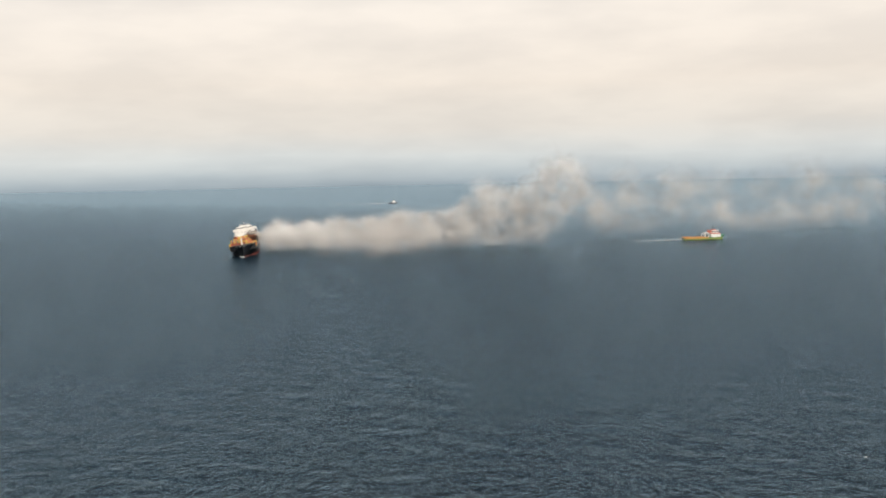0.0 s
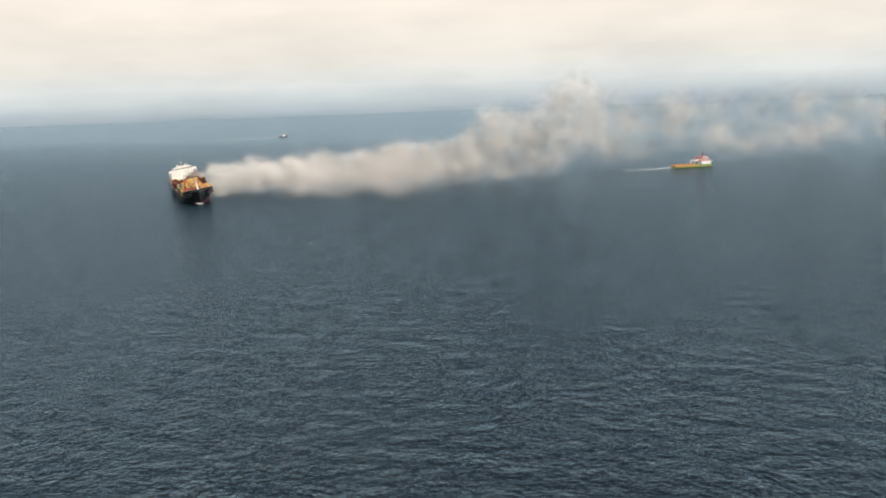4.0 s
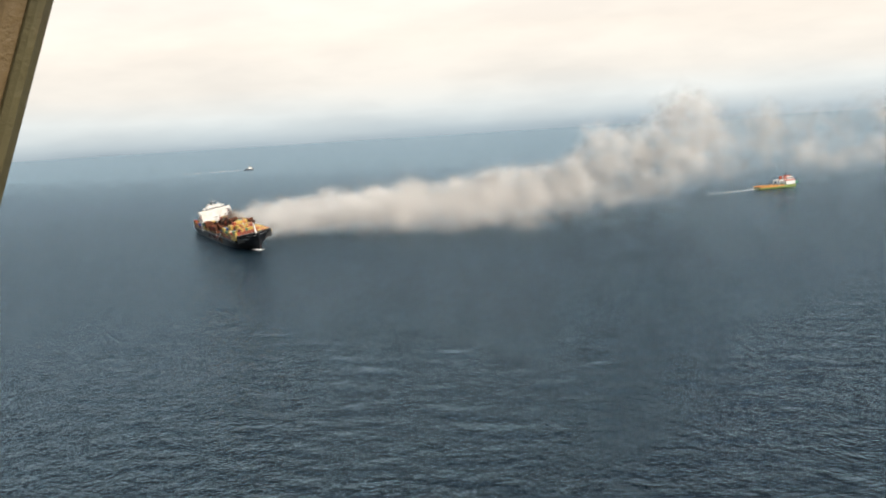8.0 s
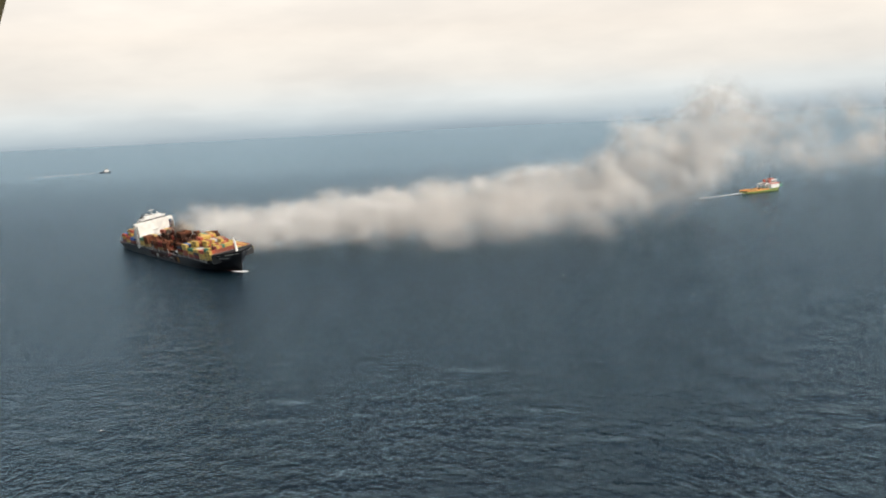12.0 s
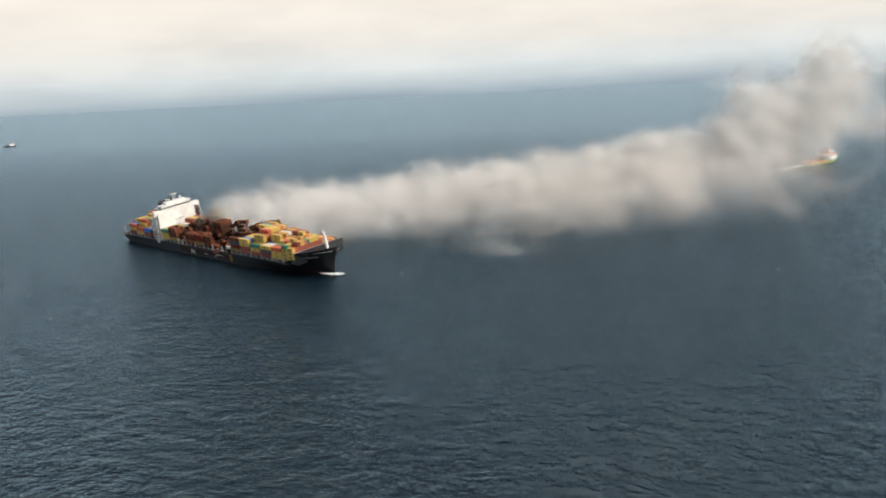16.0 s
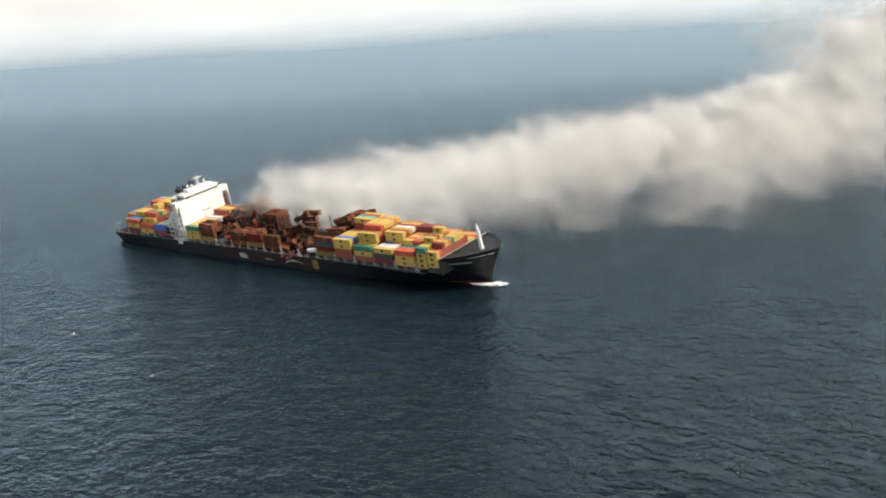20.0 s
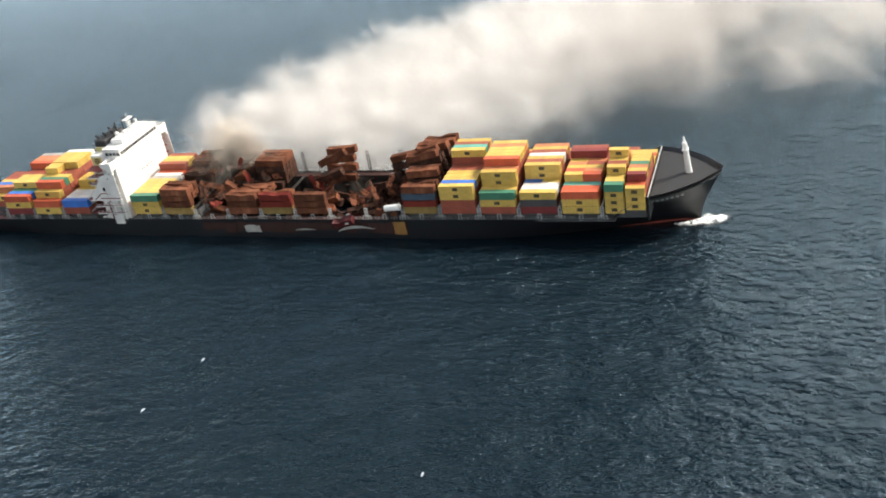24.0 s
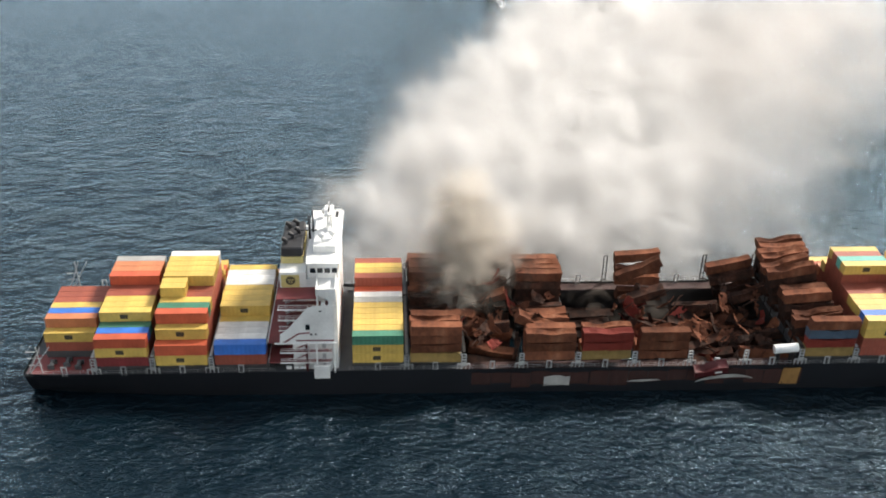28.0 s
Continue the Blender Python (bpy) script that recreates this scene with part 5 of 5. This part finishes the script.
def build_supply():
    s = thing("supply_vessel", "green and yellow offshore supply vessel with an orange deck, steaming", "ship")
    part("lower_hull", vessel_hull(bmesh.new(), 70, 8.4, -2, 2.3, 3.0), M_LIME, s, "yellow-green lower hull")
    part("upper_hull", prism(bmesh.new(), [(40, 2.35), (69.2, 5.0), (71, 7.6), (46, 5.6), (40, 3.2)], -6.2, 6.2), M_GREENHULL, s, "green upper hull at the bow")
    part("cargo_deck", box(bmesh.new(), 1.5, 41, -7.4, 7.4, 2.35, 2.65), M_ORANGE, s, "orange working deck")
    for y in (-8.0, 7.6):
        part("cargo_rail", box(bmesh.new(), 1.0, 42, y, y + 0.4, 2.35, 4.6), M_ORANGE, s, "orange cargo rail")
    part("stern_roller", cyl(bmesh.new(), (1.0, -5.5, 2.9), (1.0, 5.5, 2.9), 0.7), M_BLACK, s)
    for x, y, w in ((9, -3.5, 5), (18, 2.5, 6), (28, -2.0, 6)):
        part("deck_cargo", box(bmesh.new(), x, x + w, y - 2.2, y + 2.2, 2.65, 5.0, 0.1), M_OCHRE, s, "ochre deck cargo")
    part("deckhouse", box(bmesh.new(), 46, 63, -7.0, 7.0, 4.0, 9.4, 0.2), M_WHITE, s, "white deckhouse")
    part("boat_deck", box(bmesh.new(), 43.5, 62, -7.4, 7.4, 9.4, 11.0, 0.2), M_BRICK, s, "brick-red boat deck")
    wh = part("wheelhouse", box(bmesh.new(), 49, 60, -5.8, 5.8, 11.0, 15.0, 0.4), M_WHITE, s, "white wheelhouse")
    part("window_band", box(bmesh.new(), 48.95, 60.05, -5.85, 5.85, 12.4, 13.7), M_GLASS, wh)
    part("top_house", box(bmesh.new(), 50.5, 56, -3.6, 3.6, 15.0, 16.8, 0.3), M_BRICK, s, "brick-red upper house")
    part("mast", cyl(bmesh.new(), (52, 0, 16.8), (52, 0, 24.5), 0.7, 0.35), M_BLACK, s)
    bm = bmesh.new()
    for y in (-6.4, 6.4):
        cyl(bm, (42, y, 2.6), (42, y, 11.2), 0.8, 0.7)
        cyl(bm, (35, y, 2.6), (35, y, 10.2), 0.7, 0.6)
        cyl(bm, (35, y, 10.0), (46, y, 11.0), 0.7)
    cyl(bm, (42, -6.4, 11.0), (42, 6.4, 11.0), 0.7)
    cyl(bm, (35, -6.4, 10.0), (35, 6.4, 10.0), 0.7)
    part("deck_gantry", bm, M_WHITE, s, "white deck gantry")
    for y in (-4.6, 4.6):
        part("funnel", box(bmesh.new(), 44.5, 47.5, y - 1, y + 1, 11, 15.6, 0.2), M_BRICK, s)
    froth("wake", "", M_TRAIL, [(2, 0), (-18, 0.5), (-50, -2), (-95, 2)], [6.5, 6, 4.5, 1.5], 0.5, 11, s)
    froth("bow_froth", "", M_FOAM, [(70, 0), (60, 8), (40, 10.5)], [1.5, 2.2, 1], 0.4, 12, s)
    return s


def build_tug():
    s = thing("tug_boat", "small dark-hulled tug with a white wheelhouse, steaming", "boat")
    part("hull", vessel_hull(bmesh.new(), 34, 5.2, -1.5, 2.4, 3.0), M_TUG, s, "dark blue hull")
    part("deckhouse", box(bmesh.new(), 14, 29, -4.2, 4.2, 2.4, 7.2, 0.2), M_WHITE, s, "white deckhouse")
    part("wheelhouse", box(bmesh.new(), 18.5, 26, -3.4, 3.4, 7.2, 11.0, 0.3), M_WHITE, s, "white wheelhouse")
    part("window_band", box(bmesh.new(), 18.45, 26.05, -3.45, 3.45, 8.6, 9.7), M_GLASS, s)
    part("mast", cyl(bmesh.new(), (21, 0, 11.0), (21, 0, 19.0), 0.5, 0.25), M_BLACK, s)
    part("funnel", box(bmesh.new(), 13, 15.5, -2, 2, 2.4, 8.0, 0.2), M_BLACK, s)
    part("towing_winch", box(bmesh.new(), 8, 11.5, -1.6, 1.6, 2.4, 4.0, 0.2), M_DECK, s)
    froth("wake", "", M_TRAIL, [(0, 0), (-40, 1), (-120, -1), (-240, 2)], [6, 7, 7, 3], 0.5, 13, s)
    froth("bow_froth", "", M_FOAM, [(34.5, 0), (26, 5), (16, 6.5)], [1, 1.5, 0.8], 0.4, 14, s)
    return s


supply = build_supply()
tug = build_tug()
supply.scale = tug.scale = (S, S, S)


# ---- smoke: soft wisps gathered into billows that drift with the wind ----
WIND = Vector((3.0, 10.0, 0.35))


def wisp_patch(rng, centre, size, verts, faces, thin, swell, out, gain=1.0):
    """A small curved sheet of smoke, dense in its middle and gone at its rim."""
    q = Vector((rng.randn(), rng.randn(), rng.randn())).normalized().to_track_quat("Z", "Y").to_matrix()
    base = len(verts)
    rings, seg = 3, 9
    curl, lob = rng.uniform(-0.3, 0.3), rng.uniform(0, 6.28)
    belly = Vector(out) + 0.07 * Vector(rng.randn(3))
    belly.normalize()
    verts.append(tuple(centre))
    thin.append(gain)
    for i in range(1, rings + 1):
        f = i / rings
        for j in range(seg):
            a = 2 * math.pi * j / seg
            r = size * f * (1 + 0.22 * math.sin(2 * a + lob) + 0.12 * math.sin(3 * a + 2 * lob))
            p = q @ Vector((r * math.cos(a), r * math.sin(a), curl * size * f * f))
            verts.append((centre[0] + p.x, centre[1] + p.y, centre[2] + p.z))
            thin.append(gain * max(0.0, (1 - f * f)) ** 1.3)
    swell.extend([tuple(belly)] * (len(verts) - base))
    for j in range(seg):
        k = (j + 1) % seg
        faces.append((base, base + 1 + j, base + 1 + k))
        for i in range(rings - 1):
            b, c = base + 1 + i * seg, base + 1 + (i + 1) * seg
            faces.append((b + j, c + j, c + k, b + k))


def billow(name, material, lumps, count, seed, parent, gain=1.0, size=0.55, veils=0.2, floor=None, taper=0.55):
    """One cluster of smoke. lumps: x, y, z and radius of its round heads; it thins out towards the water (floor)."""
    rng = np.random.RandomState(seed)
    verts, faces, thin, swell = [], [], [], []
    vol = np.array([l[3] ** 2 for l in lumps])
    for _ in range(count):
        x, y, z, r = lumps[rng.choice(len(lumps), p=vol / vol.sum())]
        d = rng.randn(3)
        d /= np.linalg.norm(d)
        veil = rng.rand() < veils
        f = rng.uniform(0.75, 1.5) if veil else rng.rand() ** 0.5 * 0.9
        cz = z + d[2] * r * f * (0.6 if veil else 1.0)
        if floor is not None:
            cz = max(floor + 1.0, cz)
        g = gain * (0.3 if veil else 1.0)
        if floor is not None:
            g *= min(1.0, 0.12 + (cz - floor) / 28)
        c = (x + d[0] * r * f, y + d[1] * r * f, cz)
        out = (0.28 * d[0] * f + 0.34, 0.28 * d[1] * f + 0.08, 0.22 * d[2] * f + 0.75)
        wisp_patch(rng, c, r * size * (rng.uniform(0.9, 1.3) if veil else rng.uniform(0.6, 1.1) * (1 + 0.36 * taper - taper * f)), verts, faces, thin, swell, out, g)
    me = bpy.data.meshes.new(name)
    me.from_pydata(verts, [], faces)
    me.shade_smooth()
    at = me.attributes.new("thin", "FLOAT", "POINT")
    at.data.foreach_set("value", np.array(thin, dtype=np.float32))
    sw = me.attributes.new("swell", "FLOAT_VECTOR", "POINT")
    sw.data.foreach_set("vector", np.array(swell, dtype=np.float32).ravel())
    me.materials.append(material)
    ob = new(name, me)
    ob.parent = parent
    return ob


smoke = thing("smoke_plume", "thick pale grey-white smoke plume drifting low from the burning ship", "smoke", kind="stuff")
smoke.scale = (S, S, S)
DRIFTS, HAZE = [], []
TOP = [(0, 40), (30, 46), (150, 48), (215, 50), (262, 62), (300, 56), (335, 66), (365, 84), (400, 112), (425, 92), (450, 98), (480, 128), (515, 150), (540, 132), (552, 100), (570, 60)]
WIDE_LO = [(0, 84), (60, 80), (120, 92), (260, 134), (410, 172), (500, 198), (560, 208)]
WIDE_HI = [(0, 172), (60, 182), (190, 200), (300, 226), (360, 246), (480, 270), (560, 268)]
BASE = [(0, 0), (468, 0), (492, 32), (512, 58), (560, 72)]


def smoke_stations():
    """The plume as it lies at the start, cut into clusters along the wind."""
    rng = np.random.RandomState(3)
    y, n = 132.0, 0
    while y < 548:
        top, lo, hi, low = table(y, TOP), table(y, WIDE_LO), table(y, WIDE_HI), table(y, BASE)
        lumps = []
        r = min(18.0, max(11.0, top * 0.2))
        layers = max(2, int(round((top - low) / (1.3 * r))))
        for k in range(layers):
            zc = low + r * 0.7 + (top - low - 1.6 * r) * k / max(1, layers - 1)
            narrow = 0.5 - 0.5 * abs(2 * k / max(1, layers - 1) - 0.7) * 0.5
            mid, span = (lo + hi) / 2, max(r, (hi - lo) * narrow - 0.5 * r)
            m = max(2, int(2 * span / (1.35 * r)))
            for i in range(m):
                lumps.append((mid - span + 2 * span * (i + 0.5) / m + rng.uniform(-4, 4), rng.uniform(-7, 7), zc + rng.uniform(-3.5, 2.0), r * rng.uniform(0.7, 1.2)))
        ob = billow("smoke_billow", M_SMOKE, lumps, int(19 * (11 / r) ** 0.4 * len(lumps)), 100 + n, smoke, gain=0.85, size=1.3 if y < 430 else 1.2, taper=0.1 if y < 430 else 0.25, veils=0.16 if y < 430 else 0.1, floor=0.0)
        DRIFTS.append((ob, [(0.0, Vector((0, y, 0))), (28.0, Vector((0, y, 0)) + WIND * 28.0)]))
        y += max(10.0, r * 0.9)
        n += 1
    # thin haze further down the wind
    y = 600.0
    while y < 1300:
        lo, hi = 20, 150
        lumps = [(rng.uniform(lo, hi), rng.uniform(-25, 25), rng.uniform(10, 95), rng.uniform(24, 42)) for _ in range(7)]
        ob = billow("smoke_haze", M_THIN, lumps, 80, 300 + n, smoke, size=0.9, floor=0.0)
        DRIFTS.append((ob, [(0.0, Vector((0, y, 0))), (28.0, Vector((0, y, 0)) + WIND * 28.0)]))
        y += 48
        n += 1


def smoke_births():
    """Clusters that lie deep below and well up beside the open hold one after another."""
    rng = np.random.RandomState(8)
    n, tb = 0, -10.6
    while tb < 28.5:
        for layer in range(3):
            lumps = []
            heave = 1.0 + 0.55 * noise.noise(Vector((tb * 0.42, 3.1, 0.0)))
            for i in range(8):
                u = -48 + 106 * (i + 0.5) / 8 + rng.uniform(-6, 6)
                lumps.append((u, rng.uniform(-6, 6), -0.06 * u + rng.uniform(-3.0, 3.0), rng.uniform(8.0, 12.5) * (1.0 if u < 30 else 0.8)))
            ob = billow("smoke_billow", M_SMOKE, lumps, 150, 500 + n, smoke, gain=1.0 if layer else 0.36, size=1.2, veils=0.22)
            if layer == 2:
                far = [(rng.uniform(60, 230), rng.uniform(70, 190), rng.uniform(-18, 12), rng.uniform(18, 28)) for _ in range(6)]
                HAZE.append(billow("smoke_haze", M_THIN, far, 34, 1100 + n, smoke, gain=1.0, size=1.25, veils=0.3))
            if layer:
                side = [(u + rng.uniform(-5, 5), rng.uniform(-9, 9), rng.uniform(-6, 6), rng.uniform(11, 16)) for u in (46, 60, 74, 90)]
                DRIFTS.append((billow("smoke_veil", M_SMOKE, side, 36, 700 + n, smoke, gain=0.3, size=1.3, veils=0.4), None))
            zc = (7.5, 17.0, 26.5)[layer] * (heave if layer else 1.0)
            y1, x1 = 30.0 + 4 * layer, 120 + rng.uniform(-4, 4)
            out = Vector((x1, y1, zc))
            wait, hold = Vector((x1, y1, -70)), Vector((x1, y1, -36))
            rows = []
            if tb > 1.4:
                rows = [(0.0, wait), (tb - 1.4, wait), (tb - 0.3, hold)]
            elif tb > 0:
                rows = [(0.0, hold), (max(0.05, tb - 0.3), hold)]
            t1 = tb + 1.6
            if t1 <= 0.2:
                rows = [(0.0, out + WIND * (0.0 - t1))]
            else:
                if not rows:
                    rows = [(0.0, hold.lerp(out, min(1.0, max(0.0, -tb / 2.0))))]
                rows.append((t1, out))
                rows += [(t1 + k, out + WIND * k) for k in (0.5, 1.2, 2.5, 5.0, 9.0, 14.0, 20.0) if t1 + k < 27.5]
            if rows[-1][0] < 28.0:
                dt = 28.0 - rows[-1][0]
                rows.append((28.0, rows[-1][1] + WIND * dt))
            if layer:
                DRIFTS[-1] = (DRIFTS[-1][0], rows)
            if layer == 2:
                DRIFTS.append((HAZE[-1], rows))
            DRIFTS.append((ob, rows))
            n += 1
        tb += 1.25


def smoke_source():
    """Dark smoke that hangs over the burning bays beside the bridge."""
    for i, (x, y, z, lumps) in enumerate((
        (101, -4, 3, [(0, 0, 0, 4.5), (2, 2, 4, 6.0), (1, 4, 9, 7.5), (4, 6, 14, 8.5), (3, 9, 19, 10.0), (8, 11, 24, 11.0), (6, 14, 31, 10)]),
        (110, 0, 3, [(0, 0, 0, 5), (-4, 2, 4, 6), (-7, 4, 9, 7), (0, 6, 12, 7.5), (7, 8, 16, 8)]),
        (118, 6, 3, [(0, 0, 0, 6), (4, 5, 3, 7), (-7, 10, 7, 8)]),
        (150, 8, 0, [(0, 0, 0, 6), (8, 4, 3, 7), (-8, 9, 4, 7)]),
    )):
        ob = billow("source_smoke", M_DARK if i else M_TAN, lumps, (400, 190, 120, 30)[i], 900 + i, smoke, gain=(1.0, 1.0, 0.9, 0.5)[i], size=0.8, veils=0.12)
        a = Vector((x, y, z + 6))
        low = Vector((0, 6, -20)) if i == 0 else Vector((0, 0, 1))
        DRIFTS.append((ob, [(0.0, a + low), (9.0, a + low + Vector((1.5, 1, 0.5))), (19.0, a + low + Vector((-1.0, 1, 1))), (25.0, a + low * 0.4), (28.0, a + Vector((0.5, 0, 0)))]))


smoke_stations()
smoke_births()
smoke_source()


# ---- the helicopter's door frame, beside the lens ----
def build_frame():
    f = thing("helicopter_door_frame", "dark brown door frame with a worn beige trim beside the lens", "door frame")
    tilt = pose(0, 0, 0, 0, 0, -14.6)
    part("pillar", box(bmesh.new(), -0.36, -0.0805, -0.55, 0.75, -0.06, 0.04, 0.01), M_PILLAR, f, "dark pillar", m=tilt)
    part("trim_strip", box(bmesh.new(), -0.079, -0.022, -0.55, 0.75, -0.03, 0.022, 0.016), M_TRIM, f, "worn beige trim strip", m=tilt)
    part("seal_strip", box(bmesh.new(), -0.021, 0.0, -0.55, 0.75, -0.02, 0.012, 0.006), M_SEAL, f, "olive-brown rubber seal", m=tilt)
    return f


M_PILLAR = paint("dark_cabin_paint", (0.012, 0.009, 0.007), 0.7, 0.1, scale=4, rand=0)
M_TRIM = paint("worn_beige_trim", (0.125, 0.080, 0.030), 0.6, 0.5, scale=6, rand=0)
M_SEAL = paint("olive_brown_seal", (0.075, 0.06, 0.02), 0.7, 0.3, scale=6, rand=0)
door_frame = build_frame()
# Seconds, and how far the frame's inner edge reaches into the view at its top.
EDGE = [(0, -260), (3.5, -220), (5.5, -40), (6, 56), (6.5, -35), (7, 142), (7.5, 78), (8, 85), (8.5, 98), (9, 95), (9.5, 18), (10, 33), (10.5, -12), (11, 85), (11.5, 8), (13.5, -25), (14, -14), (14.5, 18), (15, -2), (15.5, -35), (16, -14), (16.5, 50), (17, 43), (17.5, 168), (18, 140), (18.5, 245), (19, 38), (19.5, 16), (20, -45), (21, -120), (23.5, -250), (28, -260)]
# Seconds, and how far the frame leans.
LEAN = [(0, 14.6), (17, 14.6), (17.5, 14.0), (18, 11.2), (18.5, 15.5), (19, 14.6), (28, 14.6)]


def motions():
    for ob in (sea, whitecaps):
        walk(ob, [(0, Matrix.Identity(4)), (28, Matrix.Translation((-56 * S, 70 * S, 0)))])
    for ob, rows in DRIFTS:
        walk(ob, [(t, Matrix.Translation(p)) for t, p in rows])
    head = pose(0, 0, 0, 0, 0, 88)
    walk(supply, [(t, Matrix.Translation((x * S, y * S, 0)) @ head) for t, x, y in ((0, 232, 722), (6, 218, 735), (14, 206, 752), (21, 204, 752), (26, 203, 770), (28, 196, 756))])
    walk(tug, [(t, Matrix.Translation((x * S, y * S, 0)) @ pose(0, 0, 0, 0, 0, 90)) for t, x, y in ((0, -2088, 480), (28, -2091, 584))])
    rows = []
    for row in PATH:
        px = float(np.interp(row[0], [e[0] for e in EDGE], [e[1] for e in EDGE]))
        off = Matrix.Translation(((px - 784) / 1763 * 1.2, 441 / 1763 * 1.2, -1.2))
        lean = float(np.interp(row[0], [e[0] for e in LEAN], [e[1] for e in LEAN]))
        rows.append((row[0], aim(*row[1:]) @ off @ pose(0, 0, 0, 0, 0, 14.6 - lean)))
    walk(door_frame, rows)


motions()
